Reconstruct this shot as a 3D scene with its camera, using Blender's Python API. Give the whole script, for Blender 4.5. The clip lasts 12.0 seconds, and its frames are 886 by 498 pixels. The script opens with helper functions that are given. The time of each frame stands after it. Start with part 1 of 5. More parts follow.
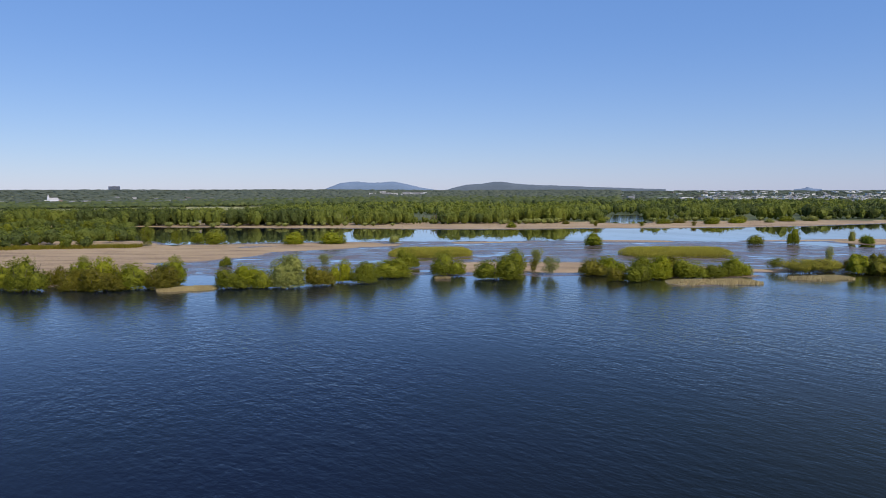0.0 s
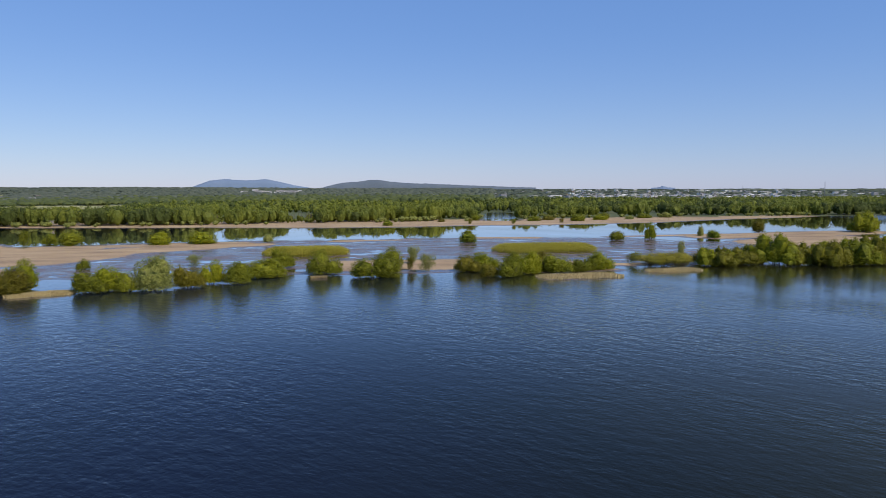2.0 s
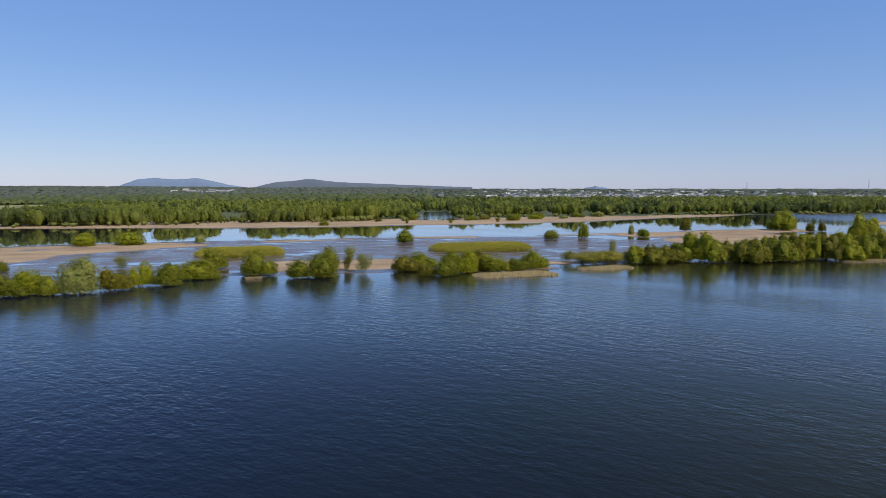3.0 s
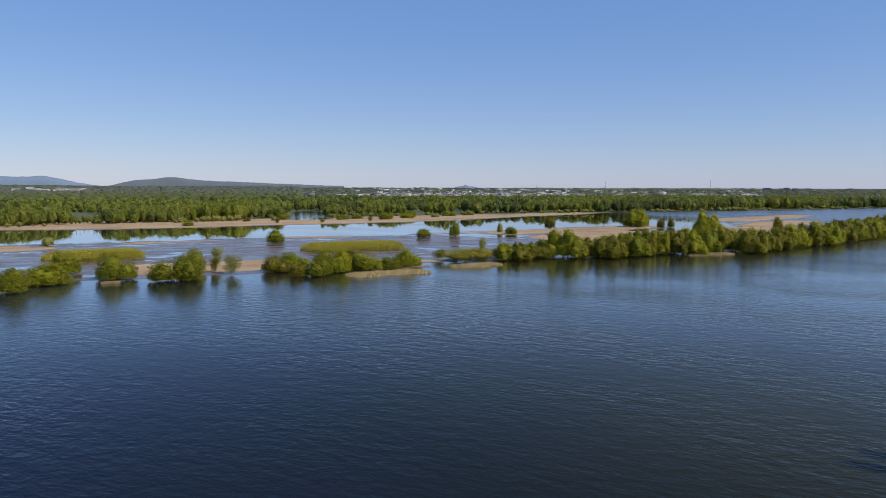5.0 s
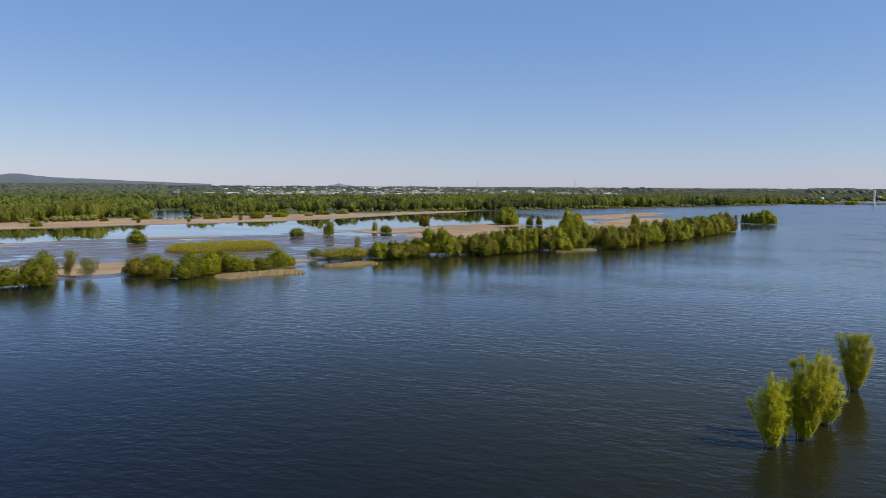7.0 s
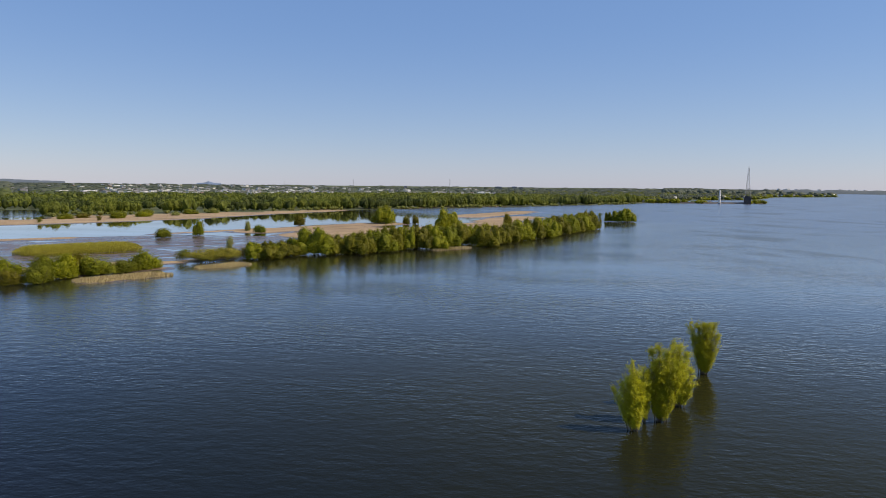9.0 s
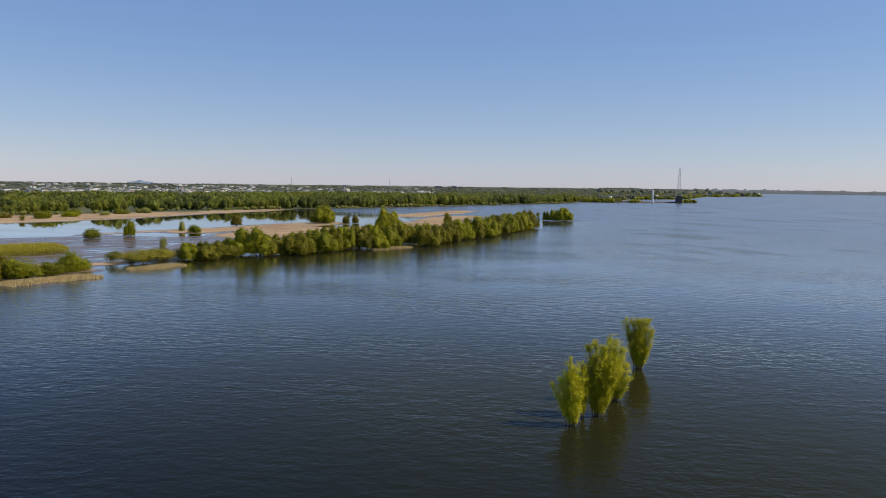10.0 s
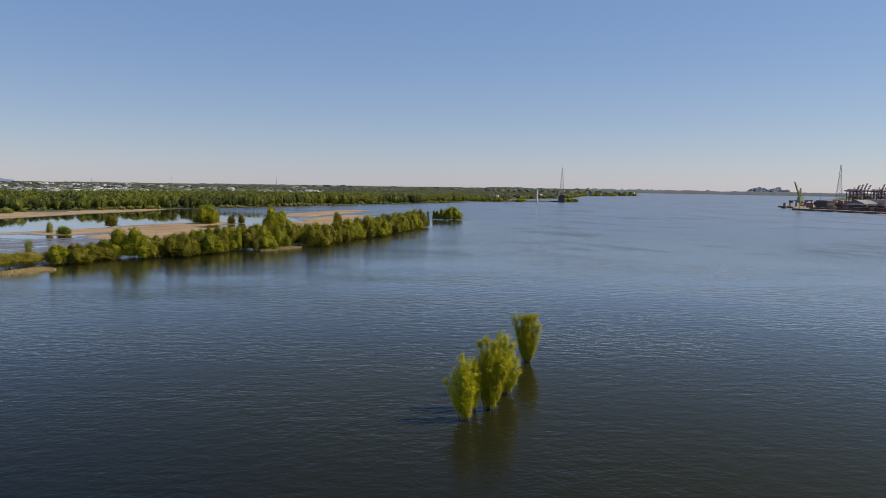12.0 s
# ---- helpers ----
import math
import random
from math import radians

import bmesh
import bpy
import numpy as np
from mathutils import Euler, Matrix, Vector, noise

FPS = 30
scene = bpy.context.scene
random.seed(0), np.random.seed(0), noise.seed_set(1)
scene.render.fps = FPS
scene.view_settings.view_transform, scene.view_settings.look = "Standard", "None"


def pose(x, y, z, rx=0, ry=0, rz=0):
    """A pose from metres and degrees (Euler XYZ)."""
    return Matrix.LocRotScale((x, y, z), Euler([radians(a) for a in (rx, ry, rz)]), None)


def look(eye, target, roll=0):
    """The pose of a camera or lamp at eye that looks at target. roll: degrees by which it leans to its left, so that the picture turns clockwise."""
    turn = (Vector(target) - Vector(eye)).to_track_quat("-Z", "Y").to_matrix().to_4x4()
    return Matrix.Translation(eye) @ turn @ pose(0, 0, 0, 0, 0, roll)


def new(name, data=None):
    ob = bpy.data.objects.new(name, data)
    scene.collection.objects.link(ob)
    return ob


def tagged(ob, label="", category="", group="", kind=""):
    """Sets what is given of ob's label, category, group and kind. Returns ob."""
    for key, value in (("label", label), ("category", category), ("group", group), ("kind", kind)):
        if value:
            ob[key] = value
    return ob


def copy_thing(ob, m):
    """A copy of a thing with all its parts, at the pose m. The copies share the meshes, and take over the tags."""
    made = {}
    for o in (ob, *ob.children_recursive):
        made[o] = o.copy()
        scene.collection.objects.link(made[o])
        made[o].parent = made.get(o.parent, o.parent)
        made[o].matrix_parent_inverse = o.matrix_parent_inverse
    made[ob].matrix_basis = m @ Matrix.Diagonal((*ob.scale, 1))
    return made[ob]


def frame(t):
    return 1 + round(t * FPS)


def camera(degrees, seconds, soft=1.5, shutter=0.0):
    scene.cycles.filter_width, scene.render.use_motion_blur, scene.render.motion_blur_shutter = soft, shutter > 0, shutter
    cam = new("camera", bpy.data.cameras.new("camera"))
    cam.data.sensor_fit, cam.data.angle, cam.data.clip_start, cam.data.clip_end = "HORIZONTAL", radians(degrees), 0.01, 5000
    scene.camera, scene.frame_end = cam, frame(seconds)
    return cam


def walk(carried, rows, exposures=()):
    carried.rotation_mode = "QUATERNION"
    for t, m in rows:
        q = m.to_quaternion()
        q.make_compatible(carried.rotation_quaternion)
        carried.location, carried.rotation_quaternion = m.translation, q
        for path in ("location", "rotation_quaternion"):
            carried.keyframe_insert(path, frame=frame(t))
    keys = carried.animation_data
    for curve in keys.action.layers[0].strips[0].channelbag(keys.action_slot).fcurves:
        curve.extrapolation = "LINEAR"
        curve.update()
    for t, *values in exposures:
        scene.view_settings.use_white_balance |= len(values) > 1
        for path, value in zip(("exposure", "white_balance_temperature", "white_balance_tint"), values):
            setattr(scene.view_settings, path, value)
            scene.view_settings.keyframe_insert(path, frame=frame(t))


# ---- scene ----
# The camera: a drone that hangs about thirty metres over a flooded river and turns slowly to its right.
cam = camera(64.3, 12.0, 0.9)
PATH = [
    (0.0, look((0.000, 0.000, 30.000), (0.000, 99.647, 21.601), -0.272)),
    (0.5, look((0.013, -0.270, 30.014), (4.550, 99.266, 21.534), -0.257)),
    (1.0, look((0.016, -0.529, 30.029), (9.046, 98.695, 21.485), -0.233)),
    (1.5, look((0.008, -0.778, 30.045), (13.226, 97.967, 21.401), -0.208)),
    (2.0, look((-0.009, -1.015, 30.063), (17.311, 97.086, 21.335), -0.157)),
    (2.5, look((-0.036, -1.242, 30.081), (21.572, 96.003, 21.334), -0.116)),
    (3.0, look((-0.072, -1.458, 30.101), (25.929, 94.700, 21.294), -0.049)),
    (3.6, look((-0.130, -1.702, 30.126), (31.026, 92.907, 21.271), -0.039)),
    (4.3, look((-0.215, -1.968, 30.158), (36.898, 90.460, 21.234), 0.013)),
    (5.0, look((-0.319, -2.213, 30.192), (42.502, 87.710, 21.235), 0.067)),
    (5.5, look((-0.406, -2.375, 30.218), (46.344, 85.565, 21.211), 0.118)),
    (6.0, look((-0.502, -2.525, 30.245), (50.089, 83.254, 21.171), 0.188)),
    (6.5, look((-0.609, -2.665, 30.273), (53.754, 80.775, 21.195), 0.229)),
    (7.0, look((-0.725, -2.795, 30.302), (57.299, 78.139, 21.191), 0.300)),
    (7.6, look((-0.878, -2.935, 30.339), (61.279, 74.865, 21.194), 0.367)),
    (8.3, look((-1.074, -3.080, 30.384), (65.757, 70.742, 21.227), 0.464)),
    (9.0, look((-1.290, -3.203, 30.431), (69.931, 66.395, 21.284), 0.567)),
    (9.5, look((-1.456, -3.278, 30.466), (72.678, 63.212, 21.345), 0.668)),
    (10.0, look((-1.632, -3.342, 30.503), (75.244, 59.953, 21.353), 0.688)),
    (10.5, look((-1.818, -3.395, 30.540), (77.625, 56.650, 21.414), 0.717)),
    (11.0, look((-2.014, -3.438, 30.579), (79.831, 53.293, 21.469), 0.806)),
    (11.5, look((-2.220, -3.470, 30.619), (81.766, 50.047, 21.542), 0.803)),
    (12.0, look((-2.435, -3.490, 30.660), (83.353, 47.087, 21.587), 0.866)),
]
# the camera's own white balance drifts from cool to neutral as it turns
walk(cam, PATH, [(0.0, 0.0, 6600, 15.0), (6.0, 0.02, 7250, 15.0), (9.5, 0.04, 7850, 15.0), (12.0, -0.05, 8350, 15.0)])

# ---- light ----
SUN_BEARING, SUN_HEIGHT = 143.0, 45.0          # degrees clockwise from +y, degrees over the horizon
world = bpy.data.worlds.new("world")
scene.world = world
world.use_nodes = True
wn = world.node_tree
wn.nodes.clear()
sky = wn.nodes.new("ShaderNodeTexSky")
sky.sky_type = "NISHITA"
sky.sun_disc = False
sky.sun_elevation, sky.sun_rotation = radians(SUN_HEIGHT), radians(SUN_BEARING)
sky.altitude, sky.air_density, sky.dust_density, sky.ozone_density = 30, 1.0, 0.1, 4.0
back = wn.nodes.new("ShaderNodeBackground")
back.inputs["Strength"].default_value = 0.15
wout = wn.nodes.new("ShaderNodeOutputWorld")
wn.links.new(sky.outputs["Color"], back.inputs["Color"])
# clear spring air: an even deep blue, paler with haze over the horizon
blue = wn.nodes.new("ShaderNodeBackground")
way = wn.nodes.new("ShaderNodeTexCoord")
height = wn.nodes.new("ShaderNodeSeparateXYZ")
fade = wn.nodes.new("ShaderNodeValToRGB")
fade.color_ramp.interpolation = "EASE"
fade.color_ramp.elements[0].position, fade.color_ramp.elements[0].color = 0.0, (0.145, 0.290, 0.645, 1)
fade.color_ramp.elements[1].position, fade.color_ramp.elements[1].color = 0.22, (0.086, 0.246, 0.645, 1)
wn.links.new(way.outputs["Generated"], height.inputs["Vector"])
wn.links.new(height.outputs["Z"], fade.inputs["Fac"])
wn.links.new(fade.outputs["Color"], blue.inputs["Color"])
both = wn.nodes.new("ShaderNodeMixShader")
both.inputs["Fac"].default_value = 0.65
wn.links.new(back.outputs["Background"], both.inputs[1])
wn.links.new(blue.outputs["Background"], both.inputs[2])
wn.links.new(both.outputs["Shader"], wout.inputs["Surface"])

sun = new("sun", bpy.data.lights.new("sun", "SUN"))
sun.data.energy, sun.data.angle, sun.data.color = 4.8, radians(0.5), (1.0, 0.93, 0.80)
b_, e_ = radians(SUN_BEARING), radians(SUN_HEIGHT)
SUN_WAY = Vector((math.sin(b_) * math.cos(e_), math.cos(b_) * math.cos(e_), math.sin(e_)))
sun.matrix_world = look(SUN_WAY * 60, (0, 0, 0))



# ---- materials ----
def material(name):
    m = bpy.data.materials.new(name)
    m.use_nodes = True
    m.node_tree.nodes.clear()
    return m, m.node_tree


def node(nt, kind, **inputs):
    n = nt.nodes.new(kind)
    for k, v in inputs.items():
        n.inputs[k.replace("_", " ")].default_value = v
    return n


def finish(nt, shader):
    o = nt.nodes.new("ShaderNodeOutputMaterial")
    nt.links.new(shader, o.inputs["Surface"])


def ramp(nt, fac, stops):
    r = nt.nodes.new("ShaderNodeValToRGB")
    el = r.color_ramp.elements
    while len(el) < len(stops):
        el.new(0.5)
    for e, (p, c) in zip(el, stops):
        e.position, e.color = p, (*c, 1)
    nt.links.new(fac, r.inputs["Fac"])
    return r.outputs["Color"]


def where(nt, scale=(1, 1, 1), turn=0.0):
    """Place in metres, stretched and turned."""
    out = nt.nodes.new("ShaderNodeNewGeometry").outputs["Position"]
    for s, a in ((None, turn), (scale, None)):
        mp = nt.nodes.new("ShaderNodeMapping")
        if a is not None:
            mp.inputs["Rotation"].default_value = (0, 0, radians(a))
        if s is not None:
            mp.inputs["Scale"].default_value = s
        nt.links.new(out, mp.inputs["Vector"])
        out = mp.outputs["Vector"]
    return out


def noise_tex(nt, vec, scale, detail=3.0, rough=0.55):
    n = node(nt, "ShaderNodeTexNoise", Scale=scale, Detail=detail, Roughness=rough)
    if vec is not None:
        nt.links.new(vec, n.inputs["Vector"])
    return n.outputs["Fac"]


def maths(nt, op, a, b):
    n = nt.nodes.new("ShaderNodeMath")
    n.operation = op
    for i, v in enumerate((a, b)):
        if isinstance(v, (int, float)):
            n.inputs[i].default_value = v
        else:
            nt.links.new(v, n.inputs[i])
    return n.outputs["Value"]


def surface(name, stops, scale=1.0, rough=0.8, metal=0.0, bump=0.0, fine=6.0, stretch=(1, 1, 1)):
    """A plain surface whose colour wanders at two scales."""
    m, nt = material(name)
    vec = where(nt, stretch)
    big, small = noise_tex(nt, vec, scale, 4), noise_tex(nt, vec, scale * fine, 3)
    mix = maths(nt, "ADD", maths(nt, "MULTIPLY", big, 0.6), maths(nt, "MULTIPLY", small, 0.4))
    p = node(nt, "ShaderNodeBsdfPrincipled", Roughness=rough, Metallic=metal)
    nt.links.new(ramp(nt, mix, stops), p.inputs["Base Color"])
    if bump:
        bp = node(nt, "ShaderNodeBump", Strength=0.6, Distance=bump)
        nt.links.new(small, bp.inputs["Height"])
        nt.links.new(bp.outputs["Normal"], p.inputs["Normal"])
    finish(nt, p.outputs["BSDF"])
    return m


def two(c, d=0.25):
    """Stops from a darker to a lighter shade of one colour."""
    return [(0.3, tuple(v * (1 - d) for v in c)), (0.7, tuple(min(1, v * (1 + d)) for v in c))]


def leaf_material(name, dark, mid, light, glow=0.46, grain=0.3, speck=0.36, spray=1.4):
    """Leaves: every leaf of its own shade, some light passing through."""
    m, nt = material(name)
    g = nt.nodes.new("ShaderNodeNewGeometry")
    info = nt.nodes.new("ShaderNodeObjectInfo")
    wide = noise_tex(nt, where(nt), grain, 2)
    v = maths(nt, "ADD", maths(nt, "MULTIPLY", g.outputs["Random Per Island"], speck), maths(nt, "MULTIPLY", wide, 0.80 - speck))
    v = maths(nt, "ADD", v, maths(nt, "MULTIPLY", maths(nt, "SUBTRACT", info.outputs["Random"], 0.2), 0.32))
    # sprays and gaps finer than the leaf clumps
    fine = noise_tex(nt, where(nt), spray, 3, 0.65)
    v = maths(nt, "ADD", v, maths(nt, "MULTIPLY", maths(nt, "SUBTRACT", fine, 0.5), 0.55 if spray > 1 else 0.26))
    col = ramp(nt, v, [(0.1, dark), (0.5, mid), (0.9, light)])
    p = node(nt, "ShaderNodeBsdfPrincipled", Roughness=0.6)
    bp = node(nt, "ShaderNodeBump", Strength=0.45, Distance=0.5 / spray)
    nt.links.new(fine, bp.inputs["Height"])
    nt.links.new(bp.outputs["Normal"], p.inputs["Normal"])
    p.inputs["Specular IOR Level"].default_value = 0.25
    nt.links.new(col, p.inputs["Base Color"])
    tr = nt.nodes.new("ShaderNodeBsdfTranslucent")
    nt.links.new(col, tr.inputs["Color"])
    mx = nt.nodes.new("ShaderNodeMixShader")
    mx.inputs["Fac"].default_value = glow
    nt.links.new(p.outputs["BSDF"], mx.inputs[1])
    nt.links.new(tr.outputs["BSDF"], mx.inputs[2])
    finish(nt, mx.outputs["Shader"])
    return m


def water_material():
    """Silty water: a brown body under a gloss that grows towards grazing views."""
    m, nt = material("river_water")
    body = node(nt, "ShaderNodeBsdfDiffuse")
    # silt brown, painted bluer towards low x for light that shifts with heading
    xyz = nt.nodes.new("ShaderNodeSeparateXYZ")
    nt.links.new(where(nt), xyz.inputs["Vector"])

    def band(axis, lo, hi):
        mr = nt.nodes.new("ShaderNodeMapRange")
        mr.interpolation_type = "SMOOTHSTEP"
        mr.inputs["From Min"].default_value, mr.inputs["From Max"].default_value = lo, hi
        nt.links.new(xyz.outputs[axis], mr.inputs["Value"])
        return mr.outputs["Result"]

    body_tint = maths(nt, "ADD", maths(nt, "MULTIPLY", noise_tex(nt, where(nt), 0.012, 3), 0.4), maths(nt, "MULTIPLY", band("X", -20, 100), 0.6))
    nt.links.new(ramp(nt, body_tint, [(0.15, (0.0056, 0.0100, 0.0240)), (0.45, (0.0074, 0.0110, 0.0124)), (0.85, (0.0198, 0.0202, 0.0052))]), body.inputs["Color"])
    # short wind waves over a longer swell; gusts calm or roughen them
    swell = noise_tex(nt, where(nt, (0.27, 0.44, 1), 56), 1.0, 2)
    chop = noise_tex(nt, where(nt, (0.66, 1.06, 1), 44), 1.0, 3, 0.6)
    gust = noise_tex(nt, where(nt, (0.006, 0.016, 1), 10), 1.0, 3)
    eddy = noise_tex(nt, where(nt, (0.011, 0.021, 1), 60), 1.0, 4, 0.6)
    h = maths(nt, "ADD", maths(nt, "MULTIPLY", maths(nt, "SUBTRACT", swell, 0.5), 0.72), maths(nt, "MULTIPLY", maths(nt, "SUBTRACT", chop, 0.5), 0.42))
    wind = maths(nt, "ADD", maths(nt, "MULTIPLY", gust, 1.0), maths(nt, "MULTIPLY", eddy, 4.2))
    h = maths(nt, "MULTIPLY", h, maths(nt, "MAXIMUM", maths(nt, "SUBTRACT", wind, 1.65), 0.3))
    # behind the shore, in the lee of the spit, the water lies almost calm
    calm = maths(nt, "MULTIPLY", maths(nt, "MULTIPLY", band("Y", 250, 300), band("Y", 650, 636)), band("X", 560, 430))
    h = maths(nt, "MULTIPLY", h, maths(nt, "SUBTRACT", 1.0, maths(nt, "MULTIPLY", calm, 0.97)))
    lee = maths(nt, "MULTIPLY", band("Y", 196, 232), band("X", 600, 470))
    h = maths(nt, "MULTIPLY", h, maths(nt, "SUBTRACT", 1.0, maths(nt, "MULTIPLY", lee, 0.68)))
    h = maths(nt, "MULTIPLY", h, maths(nt, "ADD", 1.0, maths(nt, "MULTIPLY", band("X", 140, 420), 0.7)))
    bp = node(nt, "ShaderNodeBump", Strength=1.0, Distance=0.155)
    nt.links.new(h, bp.inputs["Height"])
    gloss = node(nt, "ShaderNodeBsdfGlossy", Color=(1, 1, 1, 1))
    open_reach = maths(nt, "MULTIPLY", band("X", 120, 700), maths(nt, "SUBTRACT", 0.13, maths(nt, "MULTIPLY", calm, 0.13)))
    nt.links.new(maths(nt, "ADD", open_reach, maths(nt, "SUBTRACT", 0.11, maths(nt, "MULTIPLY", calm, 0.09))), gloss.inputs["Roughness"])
    sheen = node(nt, "ShaderNodeFresnel", IOR=1.33)
    for n in (body, gloss, sheen):
        nt.links.new(bp.outputs["Normal"], n.inputs["Normal"])
    # current lines of the open reach: a mask paints the reflected sky weaker
    line = nt.nodes.new("ShaderNodeMapRange")
    line.inputs["From Min"].default_value, line.inputs["From Max"].default_value = 0.54, 0.66
    nt.links.new(noise_tex(nt, where(nt, (0.024, 0.011, 1), 20), 1.0, 5, 0.65), line.inputs["Value"])
    # reflection strength is also painted by place: less at high x, eddy mottling
    most = maths(nt, "ADD", maths(nt, "ADD", 0.595, maths(nt, "MULTIPLY", band("X", 480, 150), 0.135)), maths(nt, "MULTIPLY", calm, 0.14))
    most = maths(nt, "MULTIPLY", most, maths(nt, "SUBTRACT", 1.0, maths(nt, "MULTIPLY", maths(nt, "MULTIPLY", line.outputs["Result"], band("X", 120, 320)), maths(nt, "SUBTRACT", 0.24, maths(nt, "MULTIPLY", calm, 0.24)))))
    most = maths(nt, "MULTIPLY", most, maths(nt, "ADD", 0.8, maths(nt, "MULTIPLY", eddy, 0.4)))
    fac = maths(nt, "MINIMUM", maths(nt, "MULTIPLY", maths(nt, "POWER", sheen.outputs["Fac"], 1.9), 2.75), most)
    mx = nt.nodes.new("ShaderNodeMixShader")
    nt.links.new(fac, mx.inputs["Fac"])
    nt.links.new(body.outputs["BSDF"], mx.inputs[1])
    nt.links.new(gloss.outputs["BSDF"], mx.inputs[2])
    finish(nt, mx.outputs["Shader"])
    return m


def marsh_material():
    """Marsh ground: dry reed litter on the rises, mud awash with drifts of floating litter below."""
    m, nt = material("marsh_ground")
    dry_big, dry_fine = noise_tex(nt, where(nt, (0.03, 0.10, 1), 6), 1.0, 4), noise_tex(nt, where(nt, (0.5, 1.6, 1), 6), 1.0, 4, 0.65)
    dv = maths(nt, "ADD", maths(nt, "MULTIPLY", dry_big, 0.6), maths(nt, "MULTIPLY", dry_fine, 0.4))
    dry = node(nt, "ShaderNodeBsdfPrincipled", Roughness=0.95)
    nt.links.new(ramp(nt, dv, [(0.36, (0.165, 0.112, 0.066)), (0.5, (0.295, 0.208, 0.118)), (0.66, (0.385, 0.290, 0.172))]), dry.inputs["Base Color"])
    rough = node(nt, "ShaderNodeBump", Strength=0.6, Distance=0.10)
    nt.links.new(dry_fine, rough.inputs["Height"])
    nt.links.new(rough.outputs["Normal"], dry.inputs["Normal"])
    big = noise_tex(nt, where(nt, (0.05, 0.12, 1), 12), 1.0, 4)
    fine = noise_tex(nt, where(nt, (0.35, 1.2, 1), 12), 1.0, 5, 0.7)
    v = maths(nt, "ADD", maths(nt, "MULTIPLY", big, 0.45), maths(nt, "MULTIPLY", fine, 0.55))
    wet = node(nt, "ShaderNodeBsdfPrincipled", IOR=1.33)
    nt.links.new(ramp(nt, v, [(0.38, (0.034, 0.028, 0.027)), (0.52, (0.092, 0.068, 0.062)), (0.66, (0.185, 0.138, 0.108))]), wet.inputs["Base Color"])
    nt.links.new(ramp(nt, v, [(0.44, (0.08, 0.08, 0.08)), (0.62, (0.6, 0.6, 0.6))]), wet.inputs["Roughness"])
    xyz = nt.nodes.new("ShaderNodeSeparateXYZ")
    nt.links.new(where(nt), xyz.inputs["Vector"])
    level = maths(nt, "ADD", xyz.outputs["Z"], maths(nt, "MULTIPLY", maths(nt, "SUBTRACT", fine, 0.5), 0.16))
    rise = nt.nodes.new("ShaderNodeMapRange")
    rise.interpolation_type = "SMOOTHSTEP"
    rise.inputs["From Min"].default_value, rise.inputs["From Max"].default_value = 0.115, 0.205
    nt.links.new(level, rise.inputs["Value"])
    mx = nt.nodes.new("ShaderNodeMixShader")
    nt.links.new(rise.outputs["Result"], mx.inputs["Fac"])
    nt.links.new(wet.outputs["BSDF"], mx.inputs[1])
    nt.links.new(dry.outputs["BSDF"], mx.inputs[2])
    finish(nt, mx.outputs["Shader"])
    return m


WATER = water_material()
MARSH = marsh_material()
STONE = surface("dark_wet_stone", two((0.045, 0.040, 0.038), 0.4), 0.3, 0.8, 0, 0.1)
MEADOW = surface("woodland_floor", [(0.3, (0.04, 0.055, 0.016)), (0.55, (0.062, 0.080, 0.024)), (0.75, (0.13, 0.12, 0.055))], 0.008, 0.95, 0, 0, 8)
FIELD = surface("pale_spring_field", [(0.35, (0.15, 0.17, 0.055)), (0.5, (0.24, 0.24, 0.090)), (0.65, (0.36, 0.32, 0.16))], 0.006, 0.95, 0, 0, 5, (1, 4, 1))
BED = surface("river_bed", two((0.05, 0.042, 0.03)), 0.1, 0.9)
BARK = surface("grey_brown_bark", two((0.11, 0.085, 0.06), 0.4), 2.0, 0.95, 0, 0.03, 8, (1, 1, 0.3))
PALE_BARK = surface("pale_grey_bark", two((0.24, 0.21, 0.17), 0.3), 2.0, 0.95, 0, 0.03, 8, (1, 1, 0.3))

